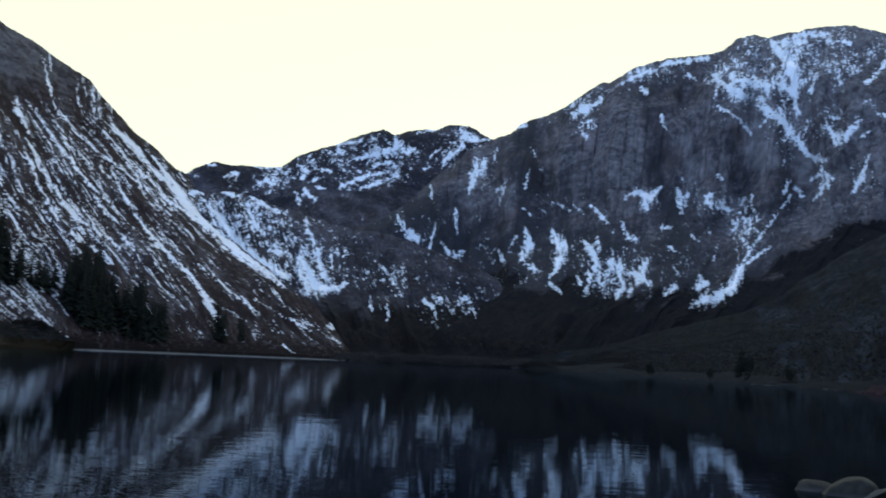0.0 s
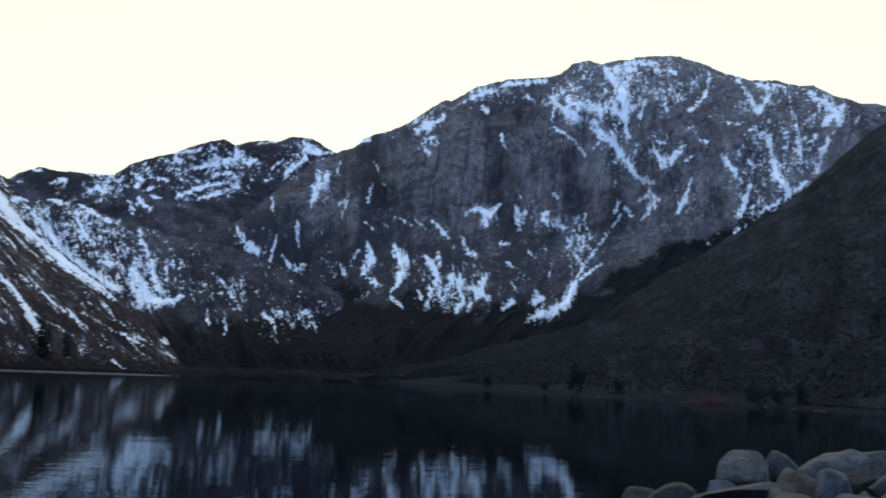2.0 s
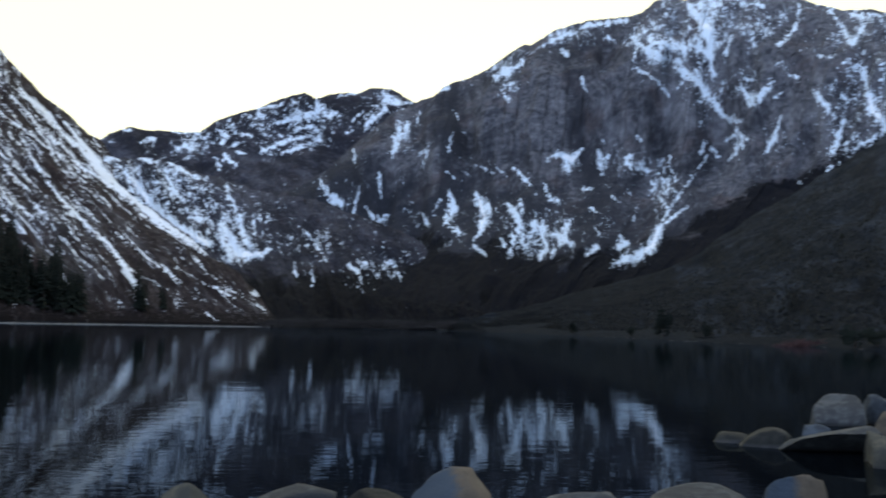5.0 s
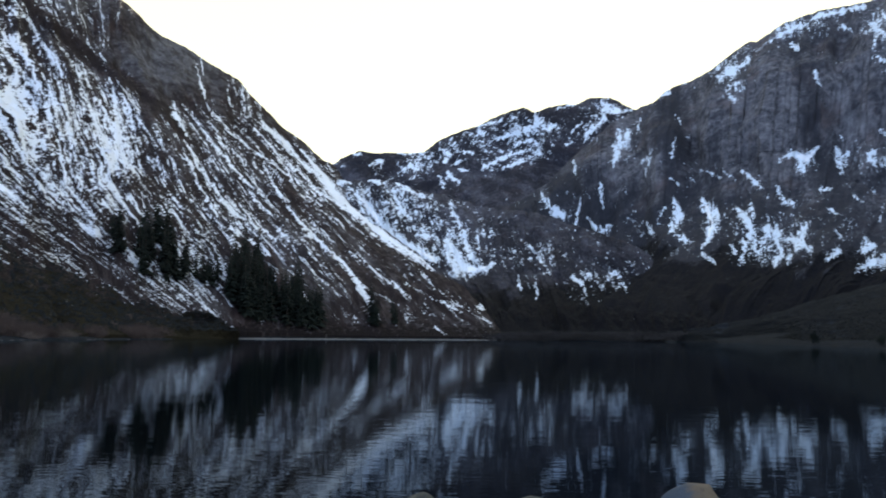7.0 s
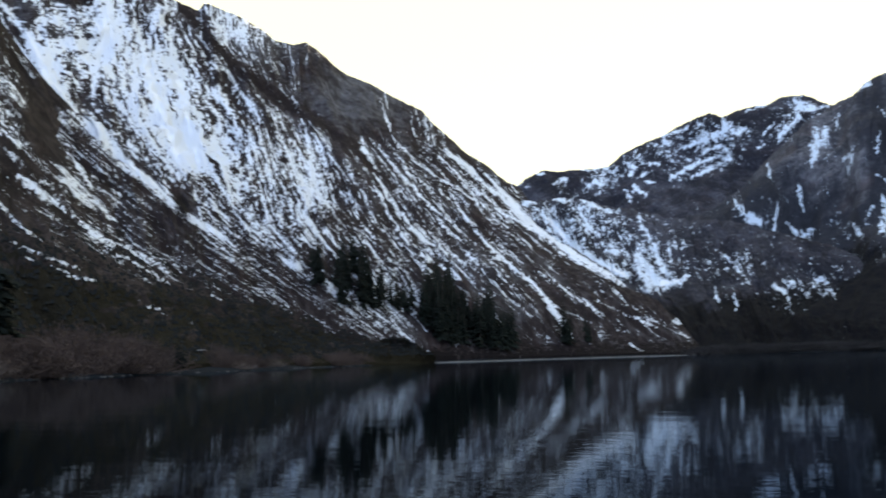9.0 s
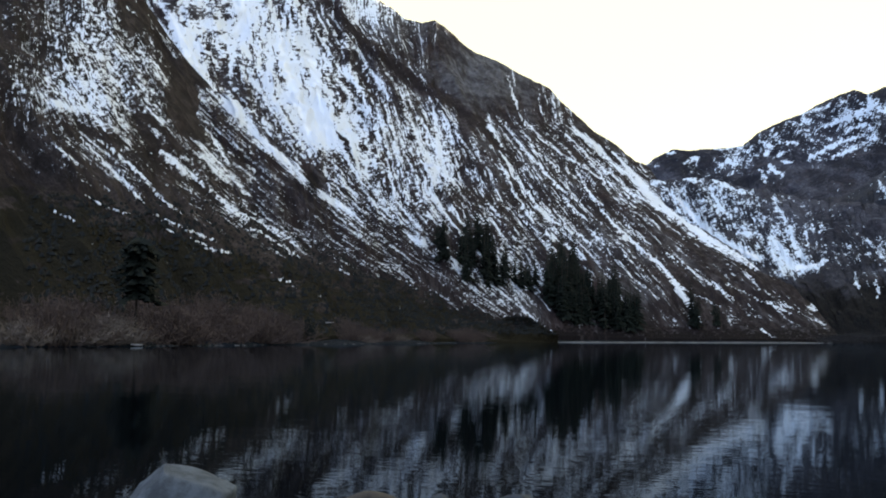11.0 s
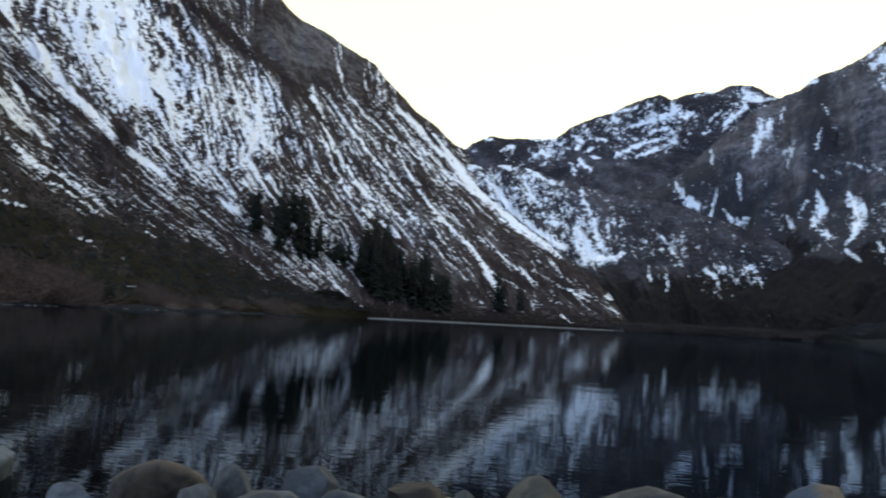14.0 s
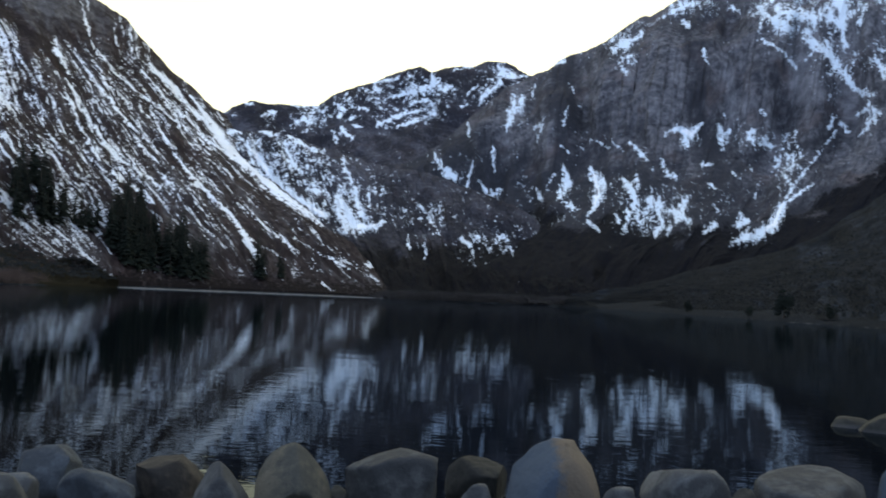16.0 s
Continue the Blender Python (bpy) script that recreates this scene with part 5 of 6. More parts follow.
GREY = stone_material("grey_granite", (0.0330, 0.0350, 0.0360), (0.0700, 0.0725, 0.0710), (0.0145, 0.0156, 0.0150))
TAN = stone_material("tan_granite", (0.0230, 0.0200, 0.0160), (0.0620, 0.0500, 0.0370), (0.0218, 0.0170, 0.0135))
BLUE = stone_material("blue_grey_stone", (0.0325, 0.0390, 0.0455), (0.0640, 0.0760, 0.0880), (0.0139, 0.0173, 0.0215))
DARK_STONE = stone_material("mossy_dark_stone", (0.0105, 0.0108, 0.0090), (0.0240, 0.0235, 0.0190), (0.0125, 0.0125, 0.0094))
TWO_TONE = stone_material("blue_and_tan_stone", (0.0330, 0.0460, 0.0620), (0.0830, 0.0640, 0.0440), (0.0271, 0.0258, 0.0231), 0.9, 1.6)
OLIVE = stone_material("olive_tan_stone", (0.0330, 0.0330, 0.0270), (0.0720, 0.0640, 0.0460), (0.0218, 0.0200, 0.0160), 1.4)
STONES = {"o": (OLIVE, "rough olive-tan boulder at the water's edge"), "m": (TWO_TONE, "boulder with blue-grey and tan faces at the water's edge"), "g": (GREY, "rounded grey granite boulder at the water's edge"), "t": (TAN, "weathered tan granite boulder at the water's edge"),
          "b": (BLUE, "smooth blue-grey boulder at the water's edge"), "d": (DARK_STONE, "dark mossy boulder at the water's edge")}


def boulder_mesh(width, depth, height, seed, peak=None, detail=4, faces=(), flat=(0.5, 0.78), box=0.93):
    rnd = random.Random(seed)
    bm = bmesh.new()
    bmesh.ops.create_icosphere(bm, subdivisions=detail, radius=1.0)
    cuts = []
    for _ in range(11):
        d = Vector((rnd.gauss(0, 1), rnd.gauss(0, 1), rnd.gauss(0, 0.8) + 0.2)).normalized()
        cuts.append((d, rnd.uniform(*flat)))
    cuts += [(Vector(d).normalized(), k) for d, k in faces]
    off = Vector((rnd.uniform(-50, 50), rnd.uniform(-50, 50), rnd.uniform(-50, 50)))
    for v in bm.verts:
        q = v.co.copy()
        for d, k in cuts:
            over = q.dot(d) - k
            if over > 0:
                q -= d * over * 0.97
        q *= 1 + 0.06 * noise.noise(q * 1.3 + off) + 0.04 * noise.noise(q * 3.7 + off) + 0.022 * noise.noise(q * 9 + off) + 0.010 * noise.noise(q * 21 + off)
        v.co = Vector([math.copysign(abs(c) ** box, c) for c in q])
    xs, ys, zs = ([v.co[k] for v in bm.verts] for k in range(3))
    for v in bm.verts:
        v.co.x = (v.co.x - (max(xs) + min(xs)) / 2) / (max(xs) - min(xs)) * width
        v.co.y = (v.co.y - (max(ys) + min(ys)) / 2) / (max(ys) - min(ys)) * depth
        v.co.z = (v.co.z - min(zs)) / (max(zs) - min(zs)) * height
        if peak is not None:
            v.co.z *= 1 - 0.40 * min(1, abs(v.co.x / width * 2 - peak) / 1.3) ** 1.7
    me = bpy.data.meshes.new("boulder")
    bm.to_mesh(me)
    bm.free()
    me.polygons.foreach_set("use_smooth", np.ones(len(me.polygons), dtype=bool))
    return me


def boulder(bearing, dist, width, top, kind, seed, group, sink=0.12, peak=None, faces=(), flat=(0.5, 0.78), box=0.93):
    base = min(float(ground_height(np.array([float(bearing)]), np.array([float(dist)]))[0]), top - 0.25) - sink
    rnd = random.Random(seed * 7 + 1)
    me = boulder_mesh(width, width * rnd.uniform(0.75, 1.05), top - base, seed, peak, faces=faces, flat=flat, box=box)
    me.materials.append(STONES[kind][0])
    x, y = place(bearing, dist)
    ob = new("boulder", me)
    ob.matrix_world = pose(float(x), float(y), base, 0, 0, -bearing)
    return tagged(ob, STONES[kind][1], "boulder", group)


# bearing, distance, width, top above the lake, stone, where its crown stands
PILE = [(27.2, 22.5, 1.2, 0.66, "g", -0.2), (29.4, 23.2, 1.03, 0.66, "b", 0.2), (32.1, 22, 1.47, 0.84, "g", -0.3), (34.2, 23.6, 1, 0.77, "g", 0),
        (35.9, 25.5, 0.83, 1.07, "g", -0.2), (36.9, 22.6, 1.23, 0.76, "b", -0.8), (35, 20.2, 0.91, 0.64, "g", 0.5), (38.4, 25, 0.91, 0.95, "g", 0),
        (37, 24.4, 0.44, 0.73, "b", 0), (30.1, 19.4, 1.06, 0.55, "t", 0.1), (32, 18.9, 0.78, 0.64, "b", -0.2), (26.1, 19.6, 0.69, 0.24, "b", 0)]
PILE_REST = [(30.3, 15.8, 1.05, 0.5, "o", -0.3), (34, 15, 1.44, 0.53, "b", -0.2), (34.8, 18, 0.58, 0.37, "g", -0.2), (36.1, 18.2, 0.44, 0.4, "g", 0),
             (37.2, 17.6, 0.6, 0.34, "d", 0), (38.5, 18.6, 0.65, 0.59, "b", -0.2), (33.5, 17.4, 0.43, 0.39, "g", 0), (33.1, 20.6, 0.8, 0.44, "d", 0),
             (36.9, 20.4, 0.8, 0.5, "g", -0.3)]
for k, (bb, dd, ww, tt, kind, crown) in enumerate(PILE + PILE_REST):
    boulder(bb, dd, ww, tt, kind, 423 + 5 * k, "boulders of the pile", peak=crown if abs(crown) > 0.4 else None, flat=(0.48, 0.76), box=0.78)
for k, (bb, dd, ww, tt) in enumerate([(21.5, 18, 0.85, 0.17), (23.3, 17.6, 0.95, 0.31)]):
    boulder(bb, dd, ww, tt, "d", 140 + k, "boulders standing in the lake", sink=0.0, box=0.7)
NEAR = [(-43.8, 11.1, 1.36, 0.51, "b"), (-37.1, 8.6, 0.48, 0.37, "b"), (-32.7, 8.8, 0.9, 0.61, "t"), (-28.4, 9.1, 0.45, 0.49, "g"), (-30.5, 8.2, 0.35, 0.43, "g"), (-27.1, 8.1, 0.62, 0.43, "g"),
        (-24.2, 9.2, 0.62, 0.45, "b"), (-25.7, 8.3, 0.35, 0.36, "g"), (-21.5, 8.5, 0.63, 0.38, "b"), (-17.4, 8.9, 0.63, 0.39, "t"), (-14.8, 8.4, 0.54, 0.42, "g"), (-10.4, 8.6, 0.71, 0.56, "o")]
NEAR_REST = [(-4.6, 8.6, 0.84, 0.54, "g"), (0.5, 9.1, 0.6, 0.41, "d"), (0.6, 8.1, 0.3, 0.35, "g"), (5.3, 8.6, 0.91, 0.68, "m"), (12.7, 8.6, 0.79, 0.54, "g"), (19.6, 8.7, 0.99, 0.59, "g"),
             (24.7, 8.5, 0.52, 0.79, "m"), (-7.7, 8.9, 0.26, 0.13, "d"), (9.1, 8.4, 0.34, 0.35, "g"), (15.8, 8.4, 0.25, 0.42, "d"), (-19.1, 9.1, 0.32, 0.31, "g")]
# flat faces that some of them show: direction and distance from the middle
ANGULAR = {15: [((-0.72, -0.5, 0.5), 0.42), ((0.75, -0.35, 0.45), 0.55), ((0.25, -1.0, 0.1), 0.5), ((-1, 0.1, 0), 0.72)], 11: [((-0.6, -0.6, 0.5), 0.5), ((0.6, -0.5, 0.55), 0.5)],
           10: [((-0.7, -0.3, 0.55), 0.42), ((0.7, -0.3, 0.55), 0.42)], 0: [((0.55, -0.25, 0.8), 0.62), ((-0.75, -0.2, 0.55), 0.66)]}
for k, (bb, dd, ww, tt, kind) in enumerate(NEAR + NEAR_REST):
    boulder(bb, dd, ww, tt, kind, 200 + k, "boulders along the bank", faces=ANGULAR.get(k, ()), box=0.82, peak={2: -0.1, 3: -0.2, 10: -0.1, 11: -0.1}.get(k))


def slab():
    """A flat slab that leans out over the water from the pile."""
    me = boulder_mesh(1.95, 1.0, 0.46, 333, faces=[((0, -0.7, -0.7), 0.2), ((0, 0.05, 1), 0.35)])
    me.name = "rock_slab"
    me.materials.append(GREY)
    ob = new("rock_slab", me)
    x, y = place(26.7, 17.2)
    ob.matrix_world = pose(float(x), float(y), -0.14, 0, -13, -26.7)
    tagged(ob, "flat pale slab leaning out over the water", "boulder")
    x, y = place(37.3, 13.6)
    me = boulder_mesh(1.5, 0.9, 0.2, 334)
    me.materials.append(GREY)
    other = new("rock_slab", me)
    other.matrix_world = pose(float(x), float(y), 0.32, 0, -5, -38)
    tagged(other, "flat pale slab lying among the boulders", "boulder")


slab()


# ---- trees ----
def plain(name, low, high, scale=3.0, rough=0.9):
    m, n, l, p = nodes_of(name)
    co = n.new("ShaderNodeTexCoord").outputs["Object"]
    r = n.new("ShaderNodeObjectInfo").outputs["Random"]
    colour = mix(n, l, noise_node(n, l, co, scale, 4, 0.6), low, high)
    dim = n.new("ShaderNodeHueSaturation")
    l.new(calc(n, l, "ADD", calc(n, l, "MULTIPLY", r, 0.6), 0.7), dim.inputs["Value"])
    l.new(colour, dim.inputs["Color"])
    l.new(dim.outputs["Color"], p.inputs["Base Color"])
    p.inputs["Roughness"].default_value, p.inputs["Specular IOR Level"].default_value = rough, 0.2
    return m


NEEDLES = plain("dark_conifer_needles", (0.005, 0.0075, 0.0055), (0.013, 0.018, 0.011), 0.6)
BARK = plain("grey_brown_bark", (0.035, 0.026, 0.02), (0.075, 0.058, 0.045), 2.0)
TWIGS = plain("bare_reddish_willow_twigs", (0.0520, 0.0360, 0.0290), (0.0980, 0.0680, 0.0540), 0.4)
DULL = plain("dull_far_willow_twigs", (0.020, 0.0185, 0.0185), (0.040, 0.0365, 0.0355), 0.4)
STRAW = plain("pale_dry_twigs", (0.10, 0.078, 0.063), (0.18, 0.142, 0.110), 1.2)
SAGE = plain("sagebrush_leaves", (0.0050, 0.0060, 0.0054), (0.0108, 0.0124, 0.0112), 0.3)
SCREE = plain("pale_scree_stone", (0.016, 0.017, 0.018), (0.044, 0.045, 0.047), 0.2)


def part(name, bm, material, parent, label=""):
    me = bpy.data.meshes.new(name)
    bm.to_mesh(me)
    bm.free()
    me.materials.append(material)
    ob = new(name, me)
    ob.parent = parent
    if label:
        ob["label"] = label
    return ob


def tube(bm, a, b, ra, rb, sides=6):
    a, b = Vector(a), Vector(b)
    q = (b - a).to_track_quat("Z", "Y")
    rings = []
    for p, r in ((a, ra), (b, rb)):
        rings.append([bm.verts.new(p + q @ Vector((math.cos(k * math.tau / sides) * r, math.sin(k * math.tau / sides) * r, 0))) for k in range(sides)])
    for k in range(sides):
        bm.faces.new((rings[0][k], rings[0][(k + 1) % sides], rings[1][(k + 1) % sides], rings[1][k]))


def conifer(height, spread, bare, seed, label, ragged=0.3, taper=0.8):
    """A conifer with whorls of drooping boughs, each a spray of small needle clumps."""
    rnd = random.Random(seed)
    root = new("conifer")
    bm = bmesh.new()
    lean = rnd.uniform(-0.02, 0.02) * height
    tube(bm, (0, 0, -0.6), (lean * 0.5, 0, height * 0.5), height * 0.017, height * 0.010)
    tube(bm, (lean * 0.5, 0, height * 0.5), (lean, 0, height), height * 0.010, height * 0.002)
    part("trunk", bm, BARK, root)
    bm = bmesh.new()
    layers = 17
    for k in range(layers):
        f = bare + (1 - bare) * k / (layers - 1)
        z = height * f
        reach = spread * (1 - (f - bare) / (1 - bare)) ** taper + 0.03 * height * (1 - f)
        for j in range(8):
            if rnd.random() < ragged * 0.5:
                continue
            a = rnd.uniform(0, math.tau)
            length = reach * rnd.uniform(1 - ragged, 1.1)
            out = Vector((math.cos(a), math.sin(a), 0))
            side = Vector((-math.sin(a), math.cos(a), 0))
            droop = rnd.uniform(0.15, 0.5)
            p0 = Vector((lean * f, 0, z))
            for m in range(4):
                c = p0 + out * length * (m + 0.8) / 4.2 + Vector((0, 0, -droop * length * ((m + 1) / 4) ** 1.4))
                w = length * 0.3 * (1.15 - 0.2 * m) * rnd.uniform(0.7, 1.3)
                up = Vector((0, 0, w * rnd.uniform(0.35, 0.8)))
                tip = c + out * w * 1.3 - Vector((0, 0, w * 0.3))
                vs = [bm.verts.new(q) for q in (c - out * w * 0.9 + up * 0.3, c + side * w + up * -0.5, tip, c - side * w + up * -0.5, c + up)]
                bm.faces.new((vs[0], vs[1], vs[4]))
                bm.faces.new((vs[1], vs[2], vs[4]))
                bm.faces.new((vs[2], vs[3], vs[4]))
                bm.faces.new((vs[3], vs[0], vs[4]))
    part("crown", bm, NEEDLES, root)
    return tagged(root, label, "tree")


def on_slope(where, bearing, elevation):
    """The point of a mountain's face that is seen at this bearing and elevation."""
    gap = (where["bearing"] - bearing) ** 2 + (where["elevation"] - elevation) ** 2
    return where["points"].reshape(-1, 3)[int(np.argmin(gap))]


KINDS = [conifer(27, 4.2, 0.05, 1, "tall dark conifer on the snow-streaked slope"), conifer(23, 3.9, 0.04, 2, "tall dark conifer on the snow-streaked slope", 0.4),
         conifer(18, 3.3, 0.05, 3, "slim dark conifer on the snow-streaked slope", 0.35)]
for k in KINDS:
    k["group"] = "conifers on the slope"
rnd = random.Random(42)
# bearing and elevation of the middle of a stand, its spread, how many
spots = []
for cb, ce, sb_, se, count in [(-20.8, 3.0, 0.9, 1.0, 60), (-19.3, 1.7, 1.7, 0.8, 70), (-17.3, 1.0, 1.3, 0.4, 22), (-26.0, 4.2, 0.9, 0.8, 15), (-24.7, 3.6, 0.6, 0.6, 6), (-28.2, 4.9, 0.25, 0.3, 3),
                               (-27.2, 5.8, 1.4, 0.5, 5), (-23.0, 3.0, 1.2, 0.9, 6), (-12.5, 1.0, 1.8, 0.3, 6)] :
    for _ in range(count):
        spots.append((cb + rnd.uniform(-1, 1) * sb_, ce + rnd.uniform(-1, 1) * se))
first = {}
for bb, ee in spots:
    k = rnd.randrange(3)
    q = on_slope(SLOPE, bb, ee)
    size = rnd.uniform(1.0, 1.6)
    m = pose(*[float(c) for c in q], 0, 0, rnd.uniform(0, 360)) @ Matrix.Scale(size, 4)
    if k not in first:
        KINDS[k].matrix_world = m
        first[k] = True
    else:
        t = copy_thing(KINDS[k], m)
        t.scale = (size, size, size)
for k in range(3):
    if k not in first:
        KINDS[k].matrix_world = pose(*[float(c) for c in on_slope(SLOPE, -20 + k, 2)])


def at_shore(bearing, dist):
    x, y = place(bearing, dist)
    return float(x), float(y), float(ground_height(np.array([float(bearing)]), np.array([float(dist)]))[0])


pine = conifer(24, 5.6, 0.44, 9, "tall dark pine standing among bare willows on the shore", 0.4, 0.10)
pine.matrix_world = pose(*at_shore(-46.0, 222), 0, 0, 40)


def bush(width, height, seed, label):
    """A rounded evergreen bush: a short trunk and many small leaf clumps with an uneven outline."""
    r = random.Random(seed)
    root = new("bush")
    bm = bmesh.new()
    tube(bm, (0, 0, -0.4), (0.1, 0, height * 0.4), width * 0.05, width * 0.02)
    part("trunk", bm, BARK, root)
    bm = bmesh.new()
    lobes = [(Vector((r.gauss(0, 0.22), r.gauss(0, 0.22), r.uniform(0.25, 0.75))), r.uniform(0.22, 0.36)) for _ in range(9)]
    for _ in range(520):
        c, size = r.choice(lobes)
        d = Vector((r.gauss(0, 1), r.gauss(0, 1), r.gauss(0, 1))).normalized()
        p = c + d * size * r.uniform(0.55, 1.0)
        p = Vector((p.x * width, p.y * width, max(p.z, 0.02) * height))
        w = width * r.uniform(0.035, 0.075)
        vs = [bm.verts.new(p + Vector(q) * w) for q in ((1, r.uniform(-0.5, 0.5), -0.3), (-0.5, 0.9, -0.3), (-0.5, -0.9, -0.3), (r.uniform(-0.3, 0.3), 0, 1.1))]
        for q in ((0, 1, 3), (1, 2, 3), (2, 0, 3), (0, 2, 1)):
            bm.faces.new([vs[k] for k in q])
    part("crown", bm, NEEDLES, root)
    return tagged(root, label, "bush")


juniper = bush(4.4, 5.6, 11, "dark bushy juniper on the stony shore")
juniper["group"] = "dark evergreens by the shore"
juniper.matrix_world = pose(*at_shore(36.4, 118))
for bb, dd, size in ((17.9, 252, 1.35), (20.4, 232, 0.7), (28.3, 156, 0.62), (29.4, 152, 0.5), (30.6, 150, 0.6), (16.0, 290, 0.6), (12.6, 380, 0.9), (-36.0, 330, 1.4), (-38.5, 300, 0.9)):
    t = copy_thing(juniper, pose(*at_shore(bb, dd), 0, 0, bb * 37))
    t.scale = (size * (0.62 if size > 0.65 else 1.25), size * 0.8, size)
for k in range(9):
    bb = rnd.uniform(20, 42)
    top = float(np.interp(bb, [9.7, 17.8, 23.2, 29.8, 36.1, 44], [1.1, 3.6, 6.9, 10.6, 15.7, 18]))
    q = on_slope(DARK, bb, rnd.uniform(0.08, 0.85) * top)
    size = rnd.uniform(0.3, 0.6)
    t = copy_thing(juniper, pose(*[float(c) for c in q], 0, 0, rnd.uniform(0, 360)) @ Matrix.Scale(size, 4))
    t.scale = (size, size, size)
    t["label"], t["group"] = "small dark evergreen on the brushy scree slope", "evergreens on the scree slope"


# ---- bare willows and brush ----
def thicket(width, height, stems, material, seed, label):
    """A willow thicket: many thin stems that fan up from the ground and fork into twigs."""
    rnd = random.Random(seed)
    bm = bmesh.new()

    def twig(a, b, wa, wb):
        side = (b - a).cross(Vector((rnd.uniform(-1, 1), rnd.uniform(-1, 1), 0.1))).normalized()
        q = [bm.verts.new(v) for v in (a - side * wa, a + side * wa, b + side * wb, b - side * wb)]
        bm.faces.new(q)

    for _ in range(stems):
        root = Vector((rnd.gauss(0, width * 0.2), rnd.gauss(0, width * 0.2), -0.3))
        tall = height * rnd.uniform(0.5, 1.0) * math.exp(-(root.length / (width * 0.55)) ** 2)
        top = root + Vector((root.x * 0.7 + rnd.gauss(0, 0.7), root.y * 0.7 + rnd.gauss(0, 0.7), tall))
        knee = root.lerp(top, 0.45) + Vector((rnd.gauss(0, 0.3), rnd.gauss(0, 0.3), 0))
        twig(root, knee, 0.06, 0.045)
        twig(knee, top, 0.045, 0.012)
        for _ in range(9):
            a = root.lerp(top, rnd.uniform(0.15, 1.0)) + Vector((rnd.gauss(0, 0.35), rnd.gauss(0, 0.35), rnd.gauss(0, 0.2)))
            twig(a, a + Vector((rnd.gauss(0, 0.45), rnd.gauss(0, 0.45), rnd.uniform(-0.1, 0.7))), 0.042, 0.012)
    me = bpy.data.meshes.new("willow_thicket")
    bm.to_mesh(me)
    bm.free()
    me.materials.append(material)
    ob = new("willow_thicket", me)
    return tagged(ob, label, "shrub", "willows on the shore")


WILLOWS = [thicket(9, 6.5, 120, TWIGS, 51, "bare reddish-brown willow thicket by the lake"), thicket(7, 5.0, 100, TWIGS, 52, "bare reddish-brown willow thicket by the lake"),
           thicket(6, 3.6, 90, STRAW, 53, "pale dry willow bush by the lake")]
used = set()
for k in range(175):
    bb = -53 + 31.5 * k / 174 + rnd.uniform(-0.3, 0.3)
    shore = float(np.interp(bb, [q[0] for q in SHORE], [q[1] for q in SHORE]))
    dd = shore * (1.02 + 0.24 * rnd.random() ** 1.2)
    tall = float(np.interp(bb, [-53, -48, -44, -39.5, -36, -31, -26, -22], [1.3, 1.6, 1.9, 1.85, 1.3, 0.95, 1.2, 1.1]))
    kind = 2 if rnd.random() < 0.1 or -48.5 < bb < -47 else rnd.randrange(2)
    if kind == 2:
        dd = shore * 1.03
    if min(abs(bb + 42.74), abs(bb + 45.9)) < 0.7 or abs(bb + 35.2) < 1.0:
        dd = shore * rnd.uniform(1.2, 1.3)
    x, y, z = at_shore(bb, dd)
    size = tall * rnd.uniform(0.85, 1.3)
    m = pose(x, y, z, 0, 0, rnd.uniform(0, 360)) @ Matrix.Scale(size, 4)
    if kind not in used:
        used.add(kind)
        WILLOWS[kind].matrix_world = m
    else:
        t = copy_thing(WILLOWS[kind], m)
        t.scale = (size, size, size)

FAR_WILLOW = thicket(8, 4.6, 110, DULL, 54, "dull brown willow bush on the far shore")
FAR_WILLOW["group"] = "willows on the far shore"
FAR_WILLOW.matrix_world = pose(*at_shore(-1.0, 905))
RED = plain("reddish_bare_twigs", (0.052, 0.026, 0.024), (0.090, 0.046, 0.042), 0.6)
red_bush = thicket(6, 2.0, 90, RED, 57, "low reddish bare bush by the waterline")
red_bush.matrix_world = pose(*at_shore(25.6, 170), 0, 0, 30) @ Matrix.Diagonal((1.3, 0.8, 0.9, 1))
# low dull willows on the flat at the head of the lake
for k in range(60):
    bb = -5.8 + 11.5 * rnd.random()
    shore = float(np.interp(bb, [q[0] for q in SHORE], [q[1] for q in SHORE]))
    x, y, z = at_shore(bb, shore * (1.0 + 0.08 * rnd.random()))
    size = rnd.uniform(1.3, 2.2)
    t = copy_thing(FAR_WILLOW, pose(x, y, z, 0, 0, rnd.uniform(0, 360)) @ Matrix.Scale(size, 4))
    t.scale = (size * 2.2, size * 2.2, size)


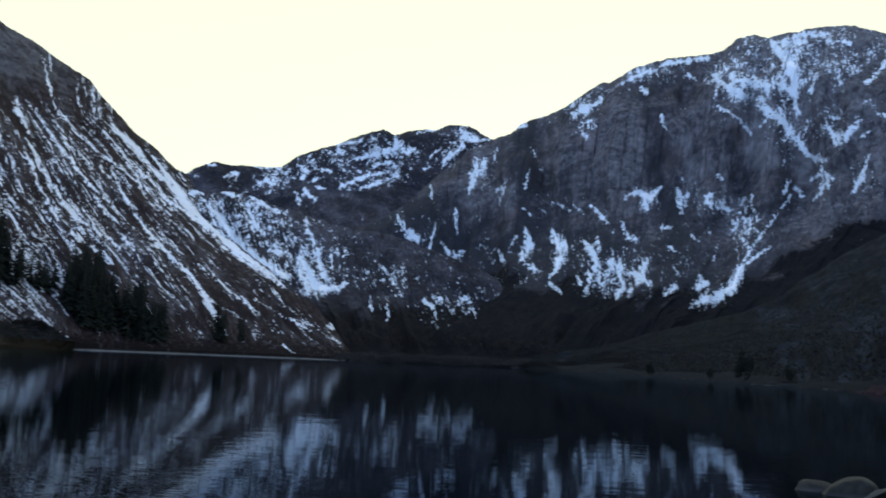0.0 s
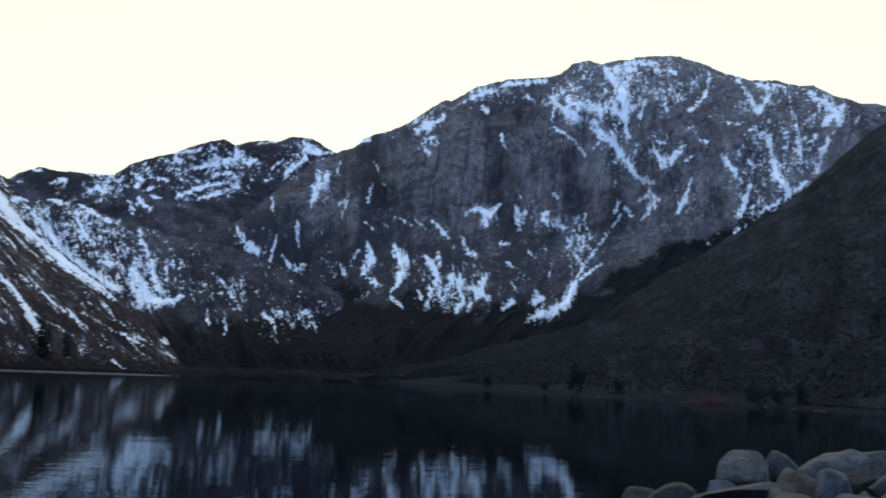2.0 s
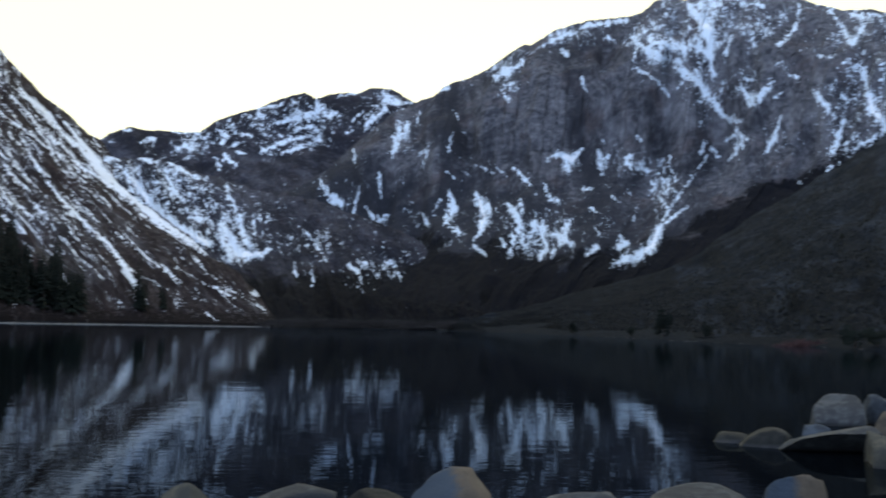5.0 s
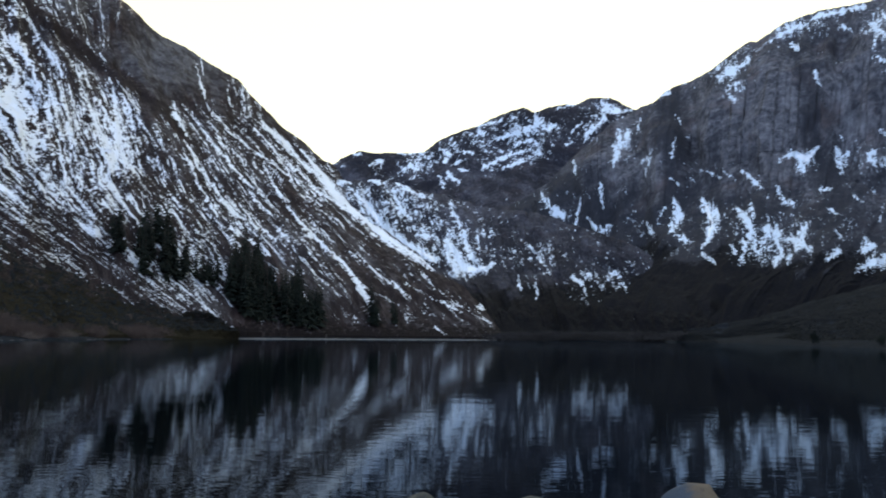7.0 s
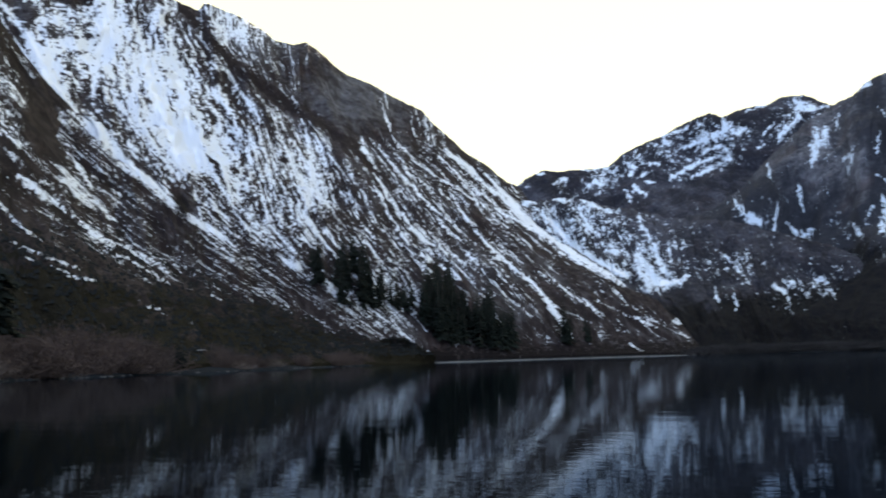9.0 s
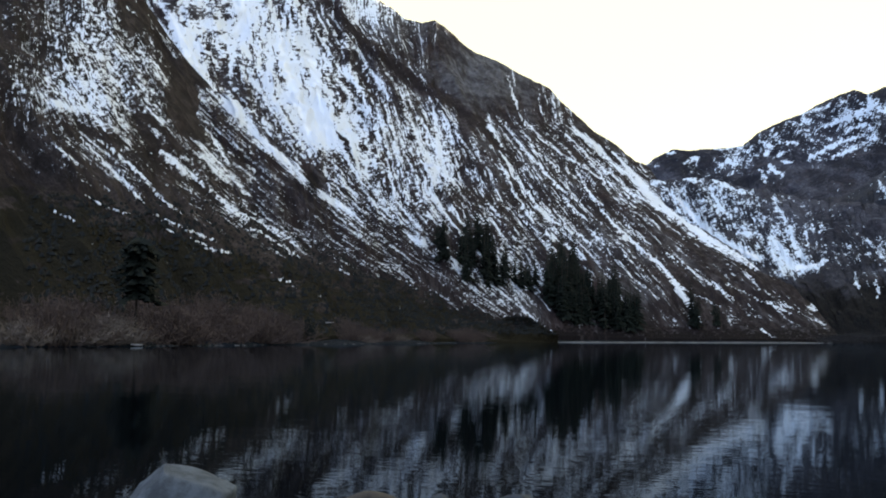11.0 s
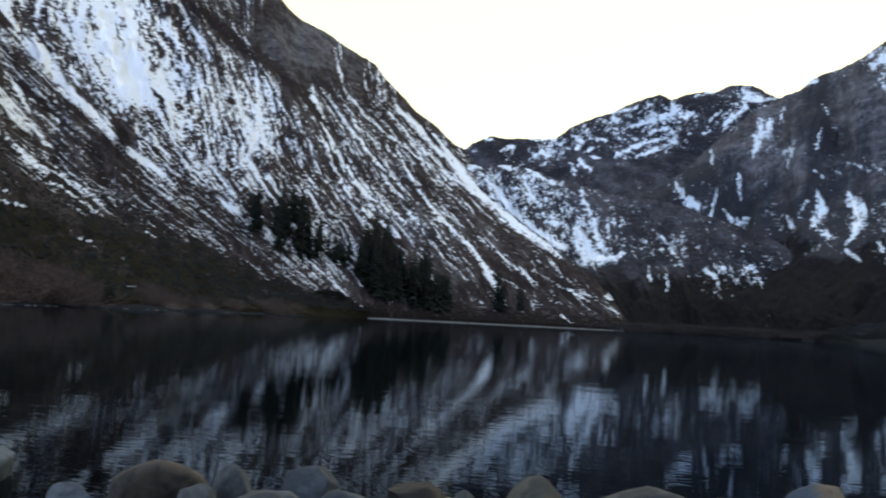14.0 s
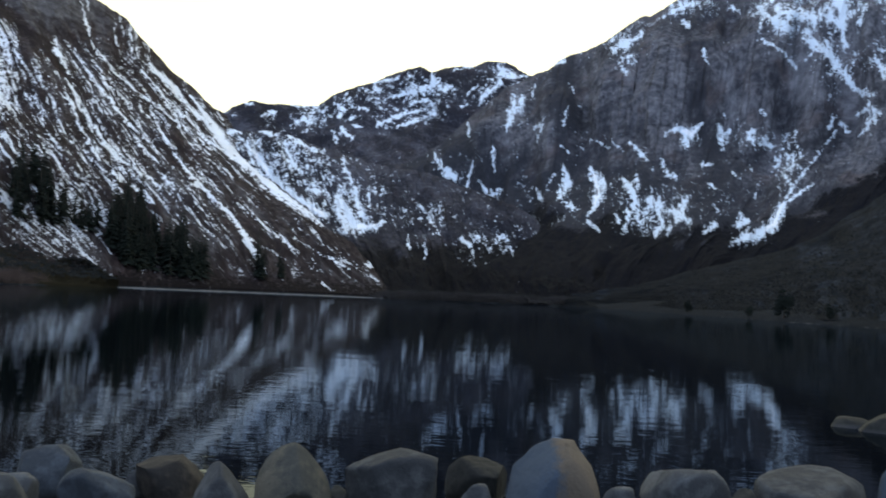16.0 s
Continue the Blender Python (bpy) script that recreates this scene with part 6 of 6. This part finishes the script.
def scatter(name, where, count, low, high, size, material, seed, label, squash=0.7):
    """Low clumps strewn over a slope, too many to count."""
    r = np.random.RandomState(seed)
    pts, el = where["points"], where["elevation"]
    rows, cols = el.shape
    ii, jj = r.randint(2, rows - 8, count * 6), r.randint(4, cols - 4, count * 6)
    ok = (el[ii, jj] > low) & (el[ii, jj] < high) & (np.abs(where["bearing"][ii, jj]) < 52)
    ii, jj = ii[ok][:count], jj[ok][:count]
    c = pts[ii, jj] + (pts[ii, jj + 1] - pts[ii, jj]) * r.rand(len(ii), 1)
    s = size * r.uniform(0.5, 1.6, (len(ii), 1))
    shape = np.array([(1, 0, 0), (0.4, 0.9, 0.15), (-0.8, 0.6, 0), (-0.7, -0.7, 0.1), (0.5, -0.85, 0), (0.3, 0.1, 1.0), (-0.35, -0.1, 0.8)])
    v = c[:, None] + (shape[None] * r.uniform(0.6, 1.3, (len(ii), 7, 1))) * s[:, None] * np.array([1, 1, squash])
    faces = np.array([(0, 1, 5), (1, 2, 6), (1, 6, 5), (2, 3, 6), (3, 4, 6), (4, 5, 6), (4, 0, 5)])
    f = (np.arange(len(ii))[:, None, None] * 7 + faces[None]).reshape(-1, 3)
    me = bpy.data.meshes.new(name)
    me.from_pydata(v.reshape(-1, 3).tolist(), [], f.tolist())
    me.materials.append(material)
    ob = new(name, me)
    ob.parent = where["object"]
    ob["label"], ob["kind"] = label, "stuff"
    return ob


scatter("sagebrush", DARK, 9000, 0.0, 16, 0.5, SAGE, 1, "dark sagebrush scattered over the scree slope", 1.2)
scatter("scree", DARK, 7000, 0.0, 16, 0.22, SCREE, 2, "pale stones scattered over the scree slope", 0.5)
scatter("sagebrush", SPUR, 8000, 0.3, 8, 0.75, SAGE, 3, "dark brush scattered over the spur", 1.2)
scatter("sagebrush", CLIFF, 2600, 0.3, 4.5, 1.3, SAGE, 4, "dark brush and scrub below the cliffs")
scatter("sagebrush", KNOLL, 2600, 0.2, 3.0, 1.3, SAGE, 5, "dark scrub on the knoll's foot")


# ---- the shoreline ----
PALE_GRAVEL = plain("pale_gravel", (0.07, 0.067, 0.064), (0.15, 0.145, 0.14), 0.5)


def beach():
    """A low pale gravel bank at the far end of the lake."""
    b = np.linspace(-21.5, -5.6, 160)
    shore = np.interp(b, [q[0] for q in SHORE], [q[1] for q in SHORE])
    shore = shore * (1 + 0.05 * (fbm(b / 2.0, b * 0, 4, 91) - 0.5))
    thick = 0.5 * (0.6 + 0.8 * fbm(b * 3, b * 0 + 3, 3, 61)) * step(-21.5, -20, b)
    rows = []
    for off, up in ((-3.0, -0.3), (-2.0, 0.0), (-1.5, 1.0), (4.0, 1.15), (9.0, 0.3)):
        x, y = place(b, shore - 6 + off)
        rows.append(np.stack([x, y, up * thick + (0.05 if up > 0 else 0.0)], 1))
    pts = np.stack(rows, 0)
    none = np.zeros(pts.shape[:2])
    ob = grid_mesh("beach", pts, pts[:, :, :2] / 100, {"snow": none, "brush": none, "tone": none}, PALE_GRAVEL)
    tagged(ob, "low pale gravel bank along the far shore", "beach", kind="structure")


beach()
PEBBLE = boulder_mesh(1.7, 1.0, 0.36, 77, detail=2)
PEBBLE.name = "shore_stone"
PEBBLE.materials.append(plain("dull_shore_stone", (0.04, 0.038, 0.036), (0.09, 0.086, 0.082), 0.5))
for k in range(120):
    bb = rnd.uniform(-50, -22) if k % 2 else rnd.uniform(6, 44)
    shore = float(np.interp(bb, [q[0] for q in SHORE], [q[1] for q in SHORE]))
    shore *= 1 + 0.05 * (float(fbm(np.array([bb / 2.0]), np.array([0.0]), 4, 91)[0]) - 0.5)
    x, y = place(bb, shore + rnd.uniform(-0.6, 0.6))
    ob = new("shore_stone", PEBBLE)
    size = rnd.uniform(0.5, 1.6) * (0.9 if k % 2 else 0.4)
    ob.matrix_world = pose(float(x), float(y), -0.2 * size, 0, 0, rnd.uniform(0, 360)) @ Matrix.Scale(size, 4)
    tagged(ob, "pale stone at the waterline", "stone", "stones along the shore")


def drift_log(bearing, elevation, length, turn, tip):
    bm = bmesh.new()
    tube(bm, (-length / 2, 0, 0), (length * 0.1, 0, 0.05), 0.22, 0.2, 8)
    tube(bm, (length * 0.1, 0, 0.05), (length / 2, 0.15, 0.02), 0.2, 0.1, 8)
    me = bpy.data.meshes.new("drift_log")
    bm.to_mesh(me)
    bm.free()
    me.materials.append(PALE_WOOD)
    ob = new("drift_log", me)
    x, y, z = [float(c) for c in on_slope(SPUR, bearing, elevation)] if elevation > 0.5 else at_shore(bearing, -1.0 + float(np.interp(bearing, [q[0] for q in SHORE], [q[1] for q in SHORE])))
    ob.matrix_world = pose(x, y, max(z, 0.1) + 0.25, 0, tip, turn)
    tagged(ob, "bleached driftwood log lying on the shore", "log", "driftwood logs")


PALE_WOOD = plain("bleached_driftwood", (0.30, 0.28, 0.26), (0.48, 0.46, 0.43), 2.0)
for bb, ee, length, turn, tip in ((-42.74, 0.1, 3.6, 42, 9), (-35.2, 0.9, 8.0, 36, -2), (-45.9, 0.0, 2.6, 46, 3)):
    drift_log(bb, ee, length, turn, tip)
